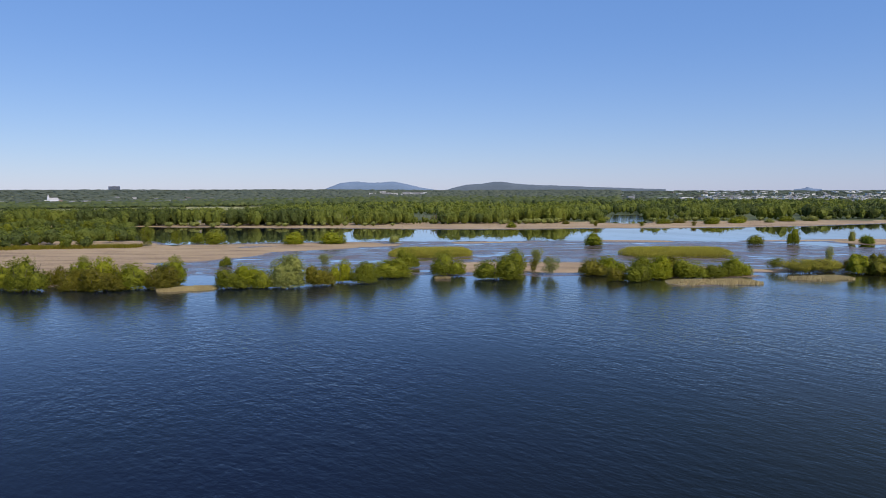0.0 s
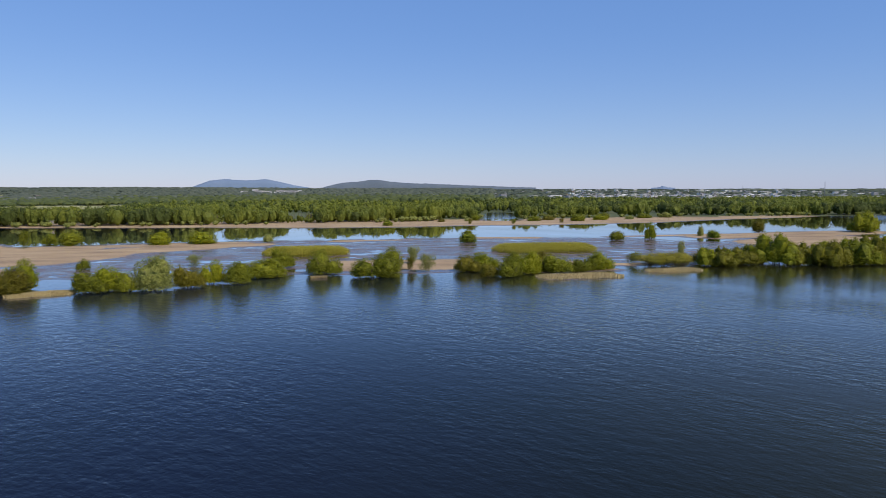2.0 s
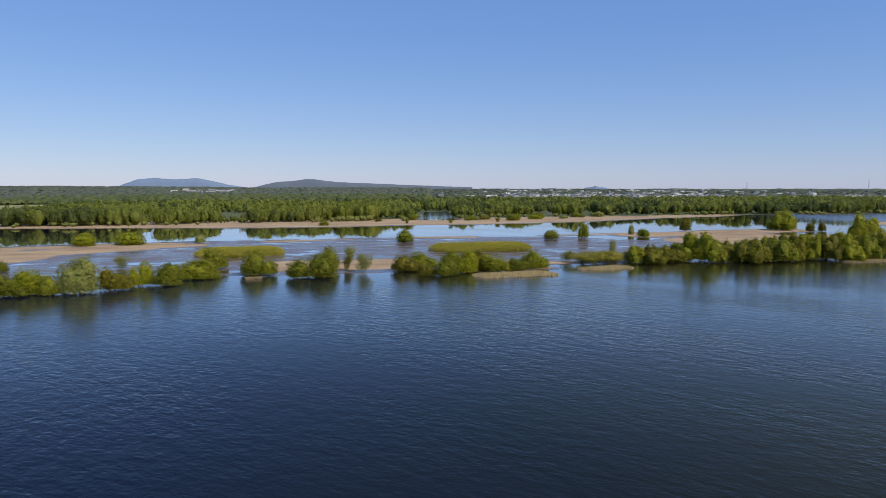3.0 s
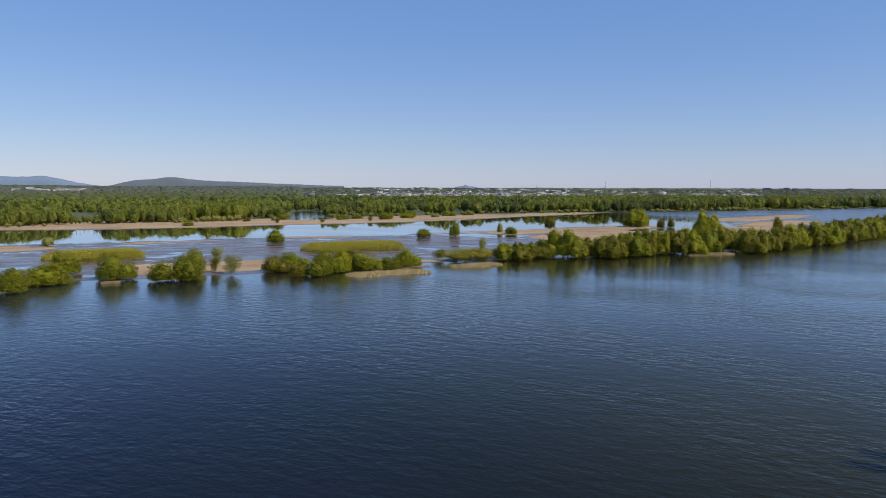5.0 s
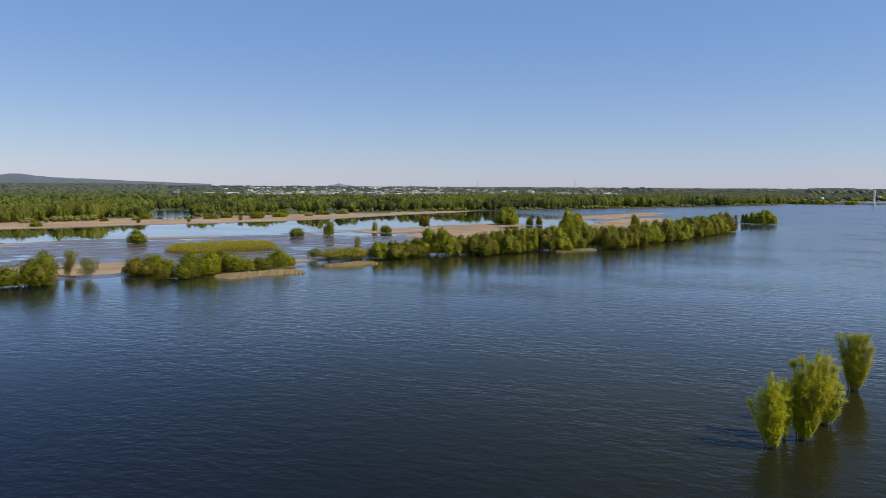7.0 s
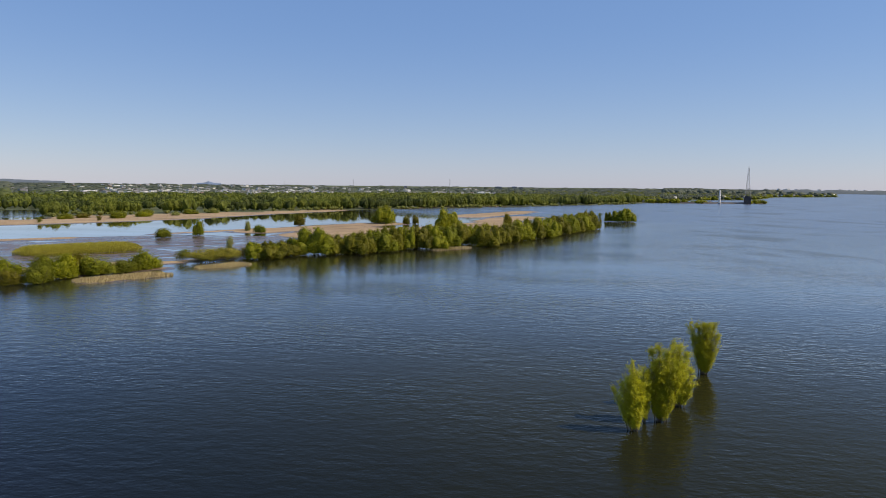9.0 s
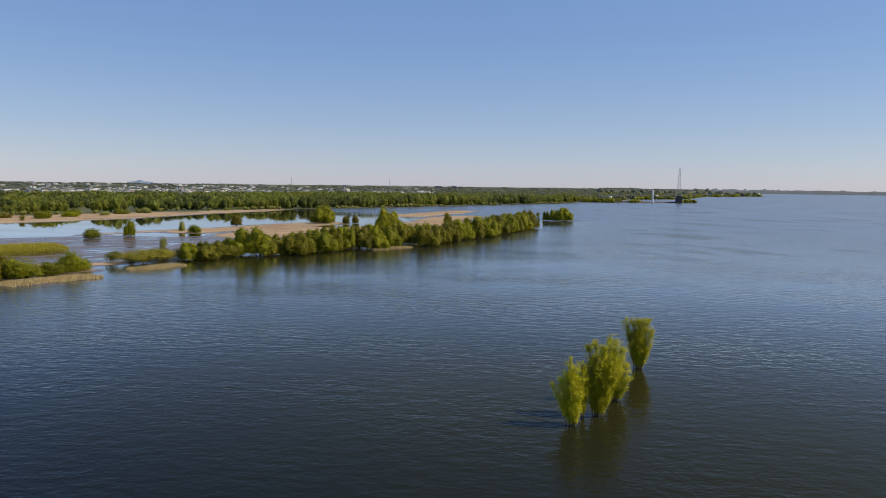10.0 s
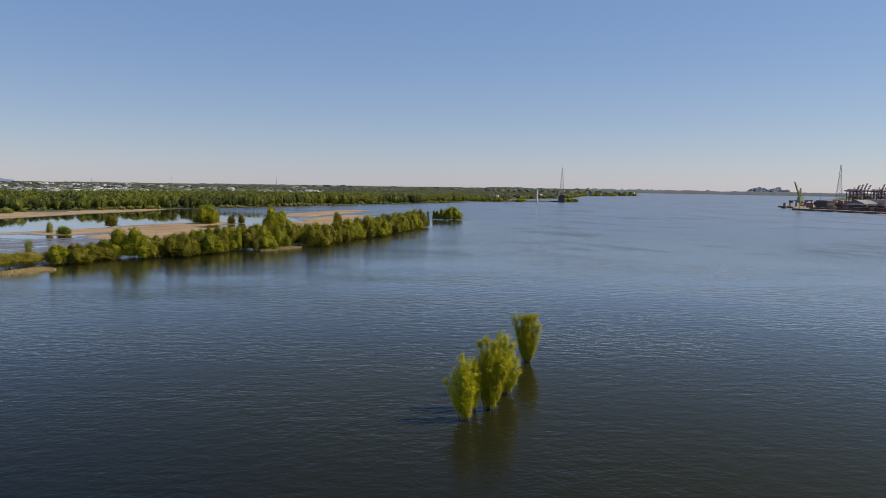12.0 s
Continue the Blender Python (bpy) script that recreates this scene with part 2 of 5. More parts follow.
LEAF = {
    "green": leaf_material("fresh_green_leaves", (0.087, 0.112, 0.005), (0.205, 0.233, 0.008), (0.345, 0.338, 0.013)),
    "olive": leaf_material("olive_leaves", (0.082, 0.092, 0.006), (0.182, 0.202, 0.011), (0.281, 0.292, 0.019)),
    "brown": leaf_material("brownish_budding_leaves", (0.075, 0.068, 0.006), (0.155, 0.140, 0.010), (0.233, 0.209, 0.019)),
    "pale": leaf_material("pale_grey_green_leaves", (0.145, 0.164, 0.038), (0.262, 0.281, 0.069), (0.372, 0.382, 0.114)),
    "yellow": leaf_material("yellow_green_leaves", (0.222, 0.222, 0.013), (0.409, 0.409, 0.019), (0.585, 0.573, 0.042), 0.50, 0.9, 0.5),
    "dark": leaf_material("dark_green_leaves", (0.081, 0.110, 0.008), (0.181, 0.227, 0.014), (0.305, 0.349, 0.024)),
    # deep: the green leaf colour darkened a little for the spit trees
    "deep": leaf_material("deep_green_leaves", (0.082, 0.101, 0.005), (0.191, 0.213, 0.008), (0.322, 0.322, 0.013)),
    "dusk": leaf_material("brownish_green_leaves", (0.072, 0.075, 0.004), (0.160, 0.157, 0.009), (0.253, 0.242, 0.015)),
    "wood": leaf_material("woodland_leaves", (0.051, 0.072, 0.009), (0.127, 0.157, 0.023), (0.209, 0.238, 0.038), 0.42, 0.10, 0.12, 0.7),
    "wood_light": leaf_material("fresh_woodland_leaves", (0.078, 0.094, 0.010), (0.166, 0.191, 0.022), (0.246, 0.275, 0.039), 0.42, 0.10, 0.12, 0.7),
    "wood_dark": leaf_material("dark_woodland_leaves", (0.036, 0.050, 0.010), (0.084, 0.110, 0.022), (0.151, 0.176, 0.036), 0.42, 0.10, 0.12, 0.7),
    # mid and far: distance haze painted into the leaf colours, bluer with range
    "mid": leaf_material("half_hazed_woodland_leaves", (0.050, 0.070, 0.024), (0.104, 0.134, 0.044), (0.168, 0.200, 0.070), 0.45, 0.02, 0.3, 0.25),
    "far": leaf_material("hazed_woodland_leaves", (0.064, 0.083, 0.061), (0.116, 0.142, 0.102), (0.179, 0.202, 0.151), 0.45, 0.012, 0.3, 0.25),
    "reed": leaf_material("dry_reed_blades", (0.220, 0.162, 0.070), (0.380, 0.302, 0.140), (0.520, 0.443, 0.230), 0.2),
    "sedge": leaf_material("yellow_green_sedge", (0.143, 0.131, 0.015), (0.283, 0.264, 0.030), (0.434, 0.394, 0.062), 0.3),
}

WHITE = surface("white_cladding", two((0.74, 0.74, 0.72), 0.1), 0.05, 0.6)
GREY = surface("grey_concrete", two((0.36, 0.36, 0.36), 0.2), 0.05, 0.8)
BRICKY = surface("brown_brick_wall", two((0.24, 0.16, 0.12), 0.2), 0.05, 0.9)
# pale blue-grey that paints distance haze onto far walls
HAZY = surface("haze_grey_wall", two((0.50, 0.52, 0.58), 0.15), 0.02, 0.8)
BLUEB = surface("blue_dark_glass_wall", two((0.05, 0.08, 0.16), 0.2), 0.05, 0.3)
ROOF = surface("dark_flat_roof", two((0.20, 0.20, 0.21), 0.25), 0.05, 0.85)
# window bands lightened as haze over the far blocks
PANE = surface("dark_window_band", two((0.12, 0.13, 0.155), 0.3), 0.1, 0.4)
STEEL = surface("galvanised_steel", two((0.30, 0.31, 0.32), 0.2), 0.5, 0.5, 0.6)
DARKSTEEL = surface("dark_weathered_steel", two((0.07, 0.065, 0.065), 0.3), 0.4, 0.6, 0.3)
# LIME and RED are greyed, with distance haze mixed into the paint
LIME = surface("yellow_green_paint", two((0.31, 0.34, 0.13), 0.2), 0.3, 0.5)
RED = surface("hazed_red_paint", two((0.150, 0.078, 0.105), 0.3), 0.2, 0.6)
RUST = surface("rusty_scrap_heap", two((0.105, 0.060, 0.050), 0.5), 0.2, 0.9, 0.2, 0.3, 5)
QUAY = surface("quay_concrete", two((0.23, 0.18, 0.15), 0.35), 0.05, 0.9)
# HILL and HILLFAR: distance haze painted into the hills' blue-grey colour
HILL = surface("haze_tinted_hill", [(0.3, (0.072, 0.098, 0.128)), (0.7, (0.100, 0.128, 0.158))], 0.01, 1.0)
# far shore greyed blue, with haze put into the colour
HAZE_SHORE = surface("haze_tinted_shore", [(0.3, (0.066, 0.090, 0.102)), (0.7, (0.096, 0.120, 0.132))], 0.02, 1.0)
HILLFAR = surface("haze_blue_hill", [(0.3, (0.108, 0.162, 0.245)), (0.7, (0.132, 0.188, 0.275))], 0.01, 1.0)

# ---- mesh tools ----
rng = np.random.default_rng(7)
TABLE = np.random.default_rng(3).random((256, 256))


def vnoise(x, y, octaves=3):
    """Smooth noise of about -1 to 1 on a plane."""
    x, y = np.asarray(x, float), np.asarray(y, float)
    out, amp, norm = 0.0, 1.0, 0.0
    for _ in range(octaves):
        i, j = np.floor(x).astype(int), np.floor(y).astype(int)
        u, v = x - i, y - j
        u, v = u * u * (3 - 2 * u), v * v * (3 - 2 * v)
        a, b = TABLE[i % 256, j % 256], TABLE[(i + 1) % 256, j % 256]
        c, d = TABLE[i % 256, (j + 1) % 256], TABLE[(i + 1) % 256, (j + 1) % 256]
        out = out + amp * ((a * (1 - u) + b * u) * (1 - v) + (c * (1 - u) + d * u) * v)
        norm += amp
        amp, x, y = amp * 0.5, x * 2.03 + 17.3, y * 2.03 + 5.7
    return 2 * out / norm - 1


def mesh_np(name, v, f, mats, index=None, smooth=False):
    """A mesh from arrays: v (n, 3), f (m, k)."""
    me = bpy.data.meshes.new(name)
    v, f = np.asarray(v, np.float32), np.asarray(f, np.int32)
    me.vertices.add(len(v))
    me.vertices.foreach_set("co", v.ravel())
    me.loops.add(f.size)
    me.loops.foreach_set("vertex_index", f.ravel())
    me.polygons.add(len(f))
    me.polygons.foreach_set("loop_start", np.arange(len(f), dtype=np.int32) * f.shape[1])
    for m in mats if isinstance(mats, (list, tuple)) else [mats]:
        me.materials.append(m)
    if index is not None:
        me.polygons.foreach_set("material_index", np.asarray(index, np.int32))
    me.polygons.foreach_set("use_smooth", np.full(len(f), smooth))
    me.update(calc_edges=True)
    return me


def part(name, data, mat, parent, label=""):
    """One mesh object under a thing, from a bmesh or a pair of arrays."""
    if isinstance(data, bpy.types.Mesh):
        me = data
    elif isinstance(data, bmesh.types.BMesh):
        me = bpy.data.meshes.new(name)
        data.normal_update()
        data.to_mesh(me)
        data.free()
        me.materials.append(mat)
    else:
        me = mesh_np(name, data[0], data[1], mat)
    ob = new(name, me)
    ob.parent = parent
    return tagged(ob, label)


def thing(name, m, label, category, group=""):
    ob = new(name)
    ob.empty_display_size = 0.5
    ob.matrix_world = m
    return tagged(ob, label, category, group)


def leaves(c, n, size, r, out=None, slim=0.5):
    """Four-cornered leaves at the points c; n: the ways they face."""
    k = len(c)
    n = n / np.linalg.norm(n, axis=1, keepdims=True)
    t = np.cross(n, r.normal(size=(k, 3)))
    t /= np.linalg.norm(t, axis=1, keepdims=True)
    s = np.cross(n, t)
    ln = (size * r.uniform(0.6, 1.4, (k, 1)))
    t, s = t * ln, s * ln * slim
    v = np.stack([c - t, c + s - 0.1 * t, c + t, c - s + 0.15 * t], 1).reshape(-1, 3)
    return v, np.arange(4 * k).reshape(k, 4)


def small_leaves(c, n, size, r, slim=0.55):
    """Three-cornered leaves at the points c; n: the ways they face."""
    k = len(c)
    n = n / np.linalg.norm(n, axis=1, keepdims=True)
    t = np.cross(n, r.normal(size=(k, 3)))
    t /= np.linalg.norm(t, axis=1, keepdims=True)
    s = np.cross(n, t)
    ln = size * r.uniform(0.7, 1.35, (k, 1))
    v = np.stack([c - t * ln * 0.7 + s * ln * slim, c - t * ln * 0.55 - s * ln * slim, c + t * ln], 1).reshape(-1, 3)
    return v, np.arange(3 * k).reshape(k, 3)


def join(*sets):
    vs, fs, at = [], [], 0
    for v, f in sets:
        vs.append(np.asarray(v, float))
        fs.append(np.asarray(f) + at)
        at += len(v)
    return np.concatenate(vs), np.concatenate(fs)


def tube(points, r0, r1, sides=6):
    """A tapering limb along the points."""
    p = np.asarray(points, float)
    k = len(p)
    rad = np.linspace(r0, r1, k)
    d = np.gradient(p, axis=0)
    d /= np.linalg.norm(d, axis=1, keepdims=True)
    a = np.cross(d, [0.31, 0.95, 0.05])
    a /= np.linalg.norm(a, axis=1, keepdims=True)
    b = np.cross(d, a)
    w = np.arange(sides) * 2 * np.pi / sides
    v = p[:, None] + rad[:, None, None] * (np.cos(w)[None, :, None] * a[:, None] + np.sin(w)[None, :, None] * b[:, None])
    f = [(i * sides + j, i * sides + (j + 1) % sides, (i + 1) * sides + (j + 1) % sides, (i + 1) * sides + j) for i in range(k - 1) for j in range(sides)]
    return v.reshape(-1, 3), np.array(f)


def box(x0, x1, y0, y1, z0, z1):
    v = np.array([(x, y, z) for z in (z0, z1) for x, y in ((x0, y0), (x1, y0), (x1, y1), (x0, y1))], float)
    return v, np.array([(0, 3, 2, 1), (4, 5, 6, 7), (0, 1, 5, 4), (1, 2, 6, 5), (2, 3, 7, 6), (3, 0, 4, 7)])


def bar(a, b, r, sides=4):
    return tube([a, b], r, r, sides)


# ---- the lie of the land ----
# Bars and islands of reed litter: x, y of both ends and half the width.
BARS = [
    (-420, 318, -235, 322, 48), (-235, 322, -125, 333, 46), (-125, 338, -60, 372, 22), (-70, 366, -32, 380, 12),
    (-330, 385, -190, 383, 42), (-190, 372, -120, 376, 20), (12, 396, 54, 399, 8), (90, 406, 124, 399, 8),
    (172, 398, 250, 405, 8), (232, 385, 300, 398, 20), (245, 335, 290, 360, 30), (300, 398, 350, 402, 21), (498, 452, 590, 476, 26), (590, 476, 640, 496, 20),
    (-430, 258, -150, 258, 44), (-160, 256, -116, 248, 26), (-150, 382, -48, 390, 15), (300, 325, 420, 345, 32), (445, 375, 530, 408, 22),
    (18, 272, 54, 270, 22), (74, 243, 104, 240, 7), (70, 262, 100, 262, 9), (110, 255, 140, 254, 7),
]
LOW = [  # flooded ground, awash
    (-140, 222, -78, 226, 7), (150, 252, 250, 240, 9), (250, 240, 300, 246, 8), (300, 246, 440, 282, 9), (510, 322, 535, 312, 9), (440, 280, 520, 318, 2.5),
]
TONGUES = [(78, 222, 95, 223, 6.5), (119, 231, 131, 233, 5), (-82, 212, -74, 215, 4.5), (231, 227, 247, 225, 4), (-2, 236, 1.5, 236, 0.9)]
FAR_BANK = [(-5000, 560), (-600, 585), (-287, 590), (-190, 568), (-80, 552), (0, 530), (90, 530), (176, 532), (270, 547), (389, 588), (450, 604), (520, 640),
            (674, 640), (870, 624), (1073, 616), (1217, 640), (1300, 690), (1600, 690), (1725, 640), (2264, 788), (2424, 741), (2700, 706), (2740, 1100), (4300, 1300), (5600, 1400)]
RIGHT_BANK = [(1100, -900), (1104, -36), (1213, 86), (1330, 92), (1390, 122), (1560, 120), (2300, 100), (3600, 60), (5600, 40)]


def strip(x, y, s):
    x0, y0, x1, y1, w = s
    dx, dy = x1 - x0, y1 - y0
    u = np.clip(((x - x0) * dx + (y - y0) * dy) / (dx * dx + dy * dy), 0, 1)
    return w - np.hypot(x - x0 - u * dx, y - y0 - u * dy)


def step(a, b, x):
    u = np.clip((x - a) / (b - a), 0, 1)
    return u * u * (3 - 2 * u)


def land(x, y):
    """The ground's height."""
    x, y = np.asarray(x, float), np.asarray(y, float)
    far = np.hypot(x, y)
    edge = 3.0 * vnoise(x / 17, y / 12, 4) + 6.0 * vnoise(x / 60 + 9, y / 40, 2)
    s = np.full(np.shape(x), -60.0)
    for b in BARS:
        s = np.maximum(s, (strip(x, y, b) + edge * min(1, b[4] / 12)) * max(1, 11 / b[4]))
    z = np.clip(s * 0.035, -1.2, 0.30)
    for b in TONGUES:
        z = np.maximum(z, np.clip((strip(x, y, b) + 0.25 * edge) * 0.06, -1.2, 0.2))
    for b in LOW:
        z = np.maximum(z, np.clip((strip(x, y, b) + 0.6 * edge) * 0.05, -1.2, 0.0) - 0.02 + 0.05 * vnoise(x / 9, y / 5, 3))
    # mud flats that stand a hand's width under or over the water
    flat = 1 - ((x - 6) / 258) ** 2 - ((y - 328) / 96) ** 2
    z = np.maximum(z, np.where(flat > 0, 0.075 - 0.3 * (1 - step(0, 0.30, flat)) + 0.12 * vnoise(x / 34 + 3, y / 11, 2) + 0.17 * vnoise(x / 9 + 3, y / 3, 4), -1.2).clip(-1.2, 0.11))
    bank = y - np.interp(x, [p[0] for p in FAR_BANK], [p[1] for p in FAR_BANK]) + edge
    pond = strip(x, y, (165, 625, 208, 800, 16)) + 0.4 * edge
    bank = np.where(pond > -12, np.minimum(bank, -pond), bank)
    z = np.maximum(z, np.clip(bank * 0.03, -1.2, 0.5) + np.interp(np.degrees(np.arctan2(x, y)), [-25, -15, 0, 25, 40, 60], [33, 28, 15, 12, 4, 6]) * step(2000, 4900, far) * (bank > 0))
    ring = np.where((x > 2500), far - 4330 + 40 * vnoise(x / 90, y / 90, 3), -50)
    z = np.maximum(z, np.clip(ring * 0.02, -1.2, 1.0) + 13 * step(4330, 4900, far) * (ring > 0))
    quay = np.minimum(x - np.interp(y, [-900, -36, 86, 130], [1100, 1104, 1213, 1500]), np.interp(x, [p[0] for p in RIGHT_BANK[2:]], [p[1] for p in RIGHT_BANK[2:]]) - y)
    z = np.maximum(z, np.clip(quay * 0.5 - 1, -1.2, 1.6))
    return z + 0.03 * vnoise(x / 3.1, y / 2.3, 2) * (z > -0.3)


def make_ground():
    r = np.concatenate([[0, 60, 120, 165], np.exp(np.arange(np.log(190), np.log(720), 0.0072)), np.exp(np.arange(np.log(720), np.log(4950), 0.022)), [4950]])
    az = np.radians(np.concatenate([np.arange(-180, -48, 6.0), np.arange(-45, 103, 0.40), np.arange(105, 180, 6.0)]))
    rr, aa = np.meshgrid(r, az, indexing="ij")
    x, y = rr * np.sin(aa), rr * np.cos(aa)
    z = land(x, y)
    n, k = rr.shape
    i, j = np.meshgrid(np.arange(n - 1), np.arange(k), indexing="ij")
    f = np.stack([i * k + j, i * k + (j + 1) % k, (i + 1) * k + (j + 1) % k, (i + 1) * k + j], -1).reshape(-1, 4)
    v = np.stack([x, y, z], -1).reshape(-1, 3)
    mid = v[f].mean(1)
    out = np.hypot(mid[:, 0], mid[:, 1])
    acre = (out > 1300) & (mid[:, 0] < -0.05 * mid[:, 1]) & (vnoise(mid[:, 0] / 260, mid[:, 1] / 330, 2) > 0.45)
    woods = (mid[:, 1] > 640 + 14 * vnoise(mid[:, 0] / 30, mid[:, 1] / 30)) | (np.hypot(mid[:, 0], mid[:, 1]) > 1000)
    idx = np.where(mid[:, 2] < -0.25, 2, np.where((mid[:, 0] > 1080) & (mid[:, 0] < 2500) & (mid[:, 1] < 150), 4, np.where(acre | ((out > 760) & (mid[:, 0] / mid[:, 1] < -0.2) & (mid[:, 1] > 0) & (out < 1350)), 3, np.where(woods, 1, 0))))
    me = mesh_np("ground", v, f[:, ::-1], [MARSH, MEADOW, BED, FIELD, QUAY], idx, True)
    return tagged(new("ground", me), "flat flooded land of dry reed litter, mud and woodland floor", "ground", kind="structure")


make_ground()


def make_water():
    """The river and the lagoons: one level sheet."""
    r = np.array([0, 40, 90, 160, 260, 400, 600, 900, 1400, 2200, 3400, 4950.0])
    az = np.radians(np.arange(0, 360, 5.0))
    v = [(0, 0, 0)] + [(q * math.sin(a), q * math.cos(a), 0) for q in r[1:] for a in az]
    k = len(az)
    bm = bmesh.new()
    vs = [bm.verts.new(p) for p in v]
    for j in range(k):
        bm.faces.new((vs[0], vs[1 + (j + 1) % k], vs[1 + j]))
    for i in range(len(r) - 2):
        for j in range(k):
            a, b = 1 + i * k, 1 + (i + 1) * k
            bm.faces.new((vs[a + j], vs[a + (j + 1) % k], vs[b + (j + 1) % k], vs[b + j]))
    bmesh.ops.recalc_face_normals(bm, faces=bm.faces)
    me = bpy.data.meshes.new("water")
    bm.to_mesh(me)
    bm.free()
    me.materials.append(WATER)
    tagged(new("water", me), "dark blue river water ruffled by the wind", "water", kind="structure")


make_water()


# ---- trees ----
def crown_points(lobes, clumps, per, spread, r, tall=1.0, hollow=0.55):
    """Leaf places gathered in loose clumps on and in the lobes (centre, radii), and the ways they face."""
    lobes = np.asarray(lobes, float)
    vol = lobes[:, 3:].prod(1) ** 0.67
    pick = r.choice(len(lobes), clumps, p=vol / vol.sum())
    d = r.normal(size=(clumps, 3))
    d /= np.linalg.norm(d, axis=1, keepdims=True)
    rad = r.uniform(hollow, 1.05, (clumps, 1)) ** 0.7
    c = lobes[pick, :3] + d * rad * lobes[pick, 3:]
    size = spread * r.uniform(0.6, 1.3, (clumps, 1))
    off = r.normal(size=(clumps, per, 3)) * size[:, None] * np.array([1, 1, tall])
    pts = (c[:, None] + off).reshape(-1, 3)
    face = (d[:, None] * 1.0 + off / size[:, None] * 0.4 + r.normal(size=(clumps, per, 3)) * 0.55 + np.array([0, 0, 0.5])).reshape(-1, 3)
    return pts, face


def inside(p, domes, share):
    """Which of the points lie inside any of the domes, shrunk to a share of their size."""
    q = (p[:, None] - domes[None, :, :3]) / (domes[None, :, 3:] * share)
    return ((q ** 2).sum(2) < 1).any(1)


def crown_coat(domes, sprays, long, per, r, wide=0.030, floor=0.045, rise=0.55):
    """Leaf places of a closed crown: sprays that fan up and out from its inside to the skin of its domes, clad with leaves."""
    domes = np.asarray(domes, float)
    weight = domes[:, 3] * domes[:, 5]
    pick = r.choice(len(domes), sprays, p=weight / weight.sum())
    d = r.normal(size=(sprays, 3))
    d /= np.linalg.norm(d, axis=1, keepdims=True)
    skin = r.uniform(0.80, 1.02, (sprays, 1)) + (r.uniform(size=(sprays, 1)) < 0.08) * 0.05
    tip = domes[pick, :3] + d * domes[pick, 3:] * skin
    skirt = r.uniform(size=sprays) < 0.42           # low sprays that hang round the foot
    tip[skirt, 2] = r.uniform(0.05, 0.42, skirt.sum())
    flat = d[:, :2] / np.linalg.norm(d[:, :2], axis=1, keepdims=True)
    tip[skirt, :2] = (domes[pick, :2] + flat * domes[pick, 3:5] * skin * r.uniform(0.86, 1.0, (sprays, 1)))[skirt]
    d[skirt, 2] = 0.15
    d /= np.linalg.norm(d, axis=1, keepdims=True)
    ok = ~inside(tip, domes, 0.76) & (tip[:, 2] > 0.03)
    tip, d = tip[ok], d[ok]
    k = len(tip)
    way = d * np.array([1, 1, 0.7]) + np.array([0, 0, rise]) + r.normal(size=(k, 3)) * 0.18
    way /= np.linalg.norm(way, axis=1, keepdims=True)
    ln = long * r.uniform(0.6, 1.3, (k, 1, 1))
    g = r.uniform(0, 1, (k, per, 1)) ** 0.7
    off = r.normal(size=(k, per, 3)) * wide * (1.25 - 0.75 * g)
    p = (tip[:, None] - way[:, None] * ln * (1 - g) + off).reshape(-1, 3)
    face = (d[:, None] * 0.65 + off / wide * 0.42 + r.normal(size=off.shape) * 0.40 + np.array([0, 0, 0.25])).reshape(-1, 3)
    ok = p[:, 2] > floor + 0.03 * r.normal(size=len(p)).clip(-1, 1.5)
    return p[ok], face[ok]


def icosphere(cuts):
    bm = bmesh.new()
    bmesh.ops.create_icosphere(bm, subdivisions=cuts, radius=1.0)
    v = np.array([q.co[:] for q in bm.verts])
    f = np.array([[q.index for q in t.verts] for t in bm.faces])
    bm.free()
    return v, f


BALL = {cuts: icosphere(cuts) for cuts in (1, 2, 3, 4)}


def sprigs(v, f):
    """Every face of a mass on its own, as a sprig of leaves."""
    return v[f].reshape(-1, 3), np.arange(f.size).reshape(-1, 3)


def heart(domes, r, share, cuts):
    """The close foliage of a crown: a rough skin of sprigs round each dome."""
    out = []
    for c in np.asarray(domes, float):
        ball, f = BALL[cuts][0].copy(), BALL[cuts][1]
        bump = vnoise(ball[:, 0] * 3.1 + 40 + c[0] * 9, ball[:, 1] * 3.1 + ball[:, 2] * 3.5 + 40, 2)[:, None]
        low = ball[:, 2] < 0
        ball[low, :2] /= np.maximum(np.sqrt(1 - ball[low, 2:] ** 2), 0.45)      # straight down to the foot
        v = ball * (share + 0.09 * bump + 0.055 * r.normal(size=(len(ball), 1)).clip(-1.6, 1.6)) * c[3:] + c[:3]
        v[:, 2] = np.where(v[:, 2] < 0.06, 0.06 + 0.06 * r.uniform(size=len(v)), v[:, 2])
        out.append(sprigs(v, f))
    return join(*out)


def stems(r, count, lean, height, thick, depth=0.14):
    """Stems that rise from one foot and fork, as separate limbs."""
    out = []
    for k in range(count):
        a = 2 * np.pi * (k + r.uniform(-0.3, 0.3)) / count
        tip = np.array([np.cos(a) * lean, np.sin(a) * lean, height * r.uniform(0.75, 1)])
        foot = np.array([np.cos(a) * lean * 0.12, np.sin(a) * lean * 0.12, -depth])
        mid = foot * 0.5 + tip * 0.5 + np.array([*r.normal(size=2) * lean * 0.15, height * 0.05])
        limb = tube([foot, foot * 0.75 + mid * 0.25 + r.normal(size=3) * 0.004, mid, tip], thick, thick * 0.25, 5)
        b = a + r.uniform(0.6, 1.4)
        twig = tube([mid, mid + np.array([np.cos(b) * lean * 0.5, np.sin(b) * lean * 0.5, height * 0.25])], thick * 0.5, thick * 0.15, 4)
        out.append(join(limb, twig))
    return out


TEMPLATES = {}


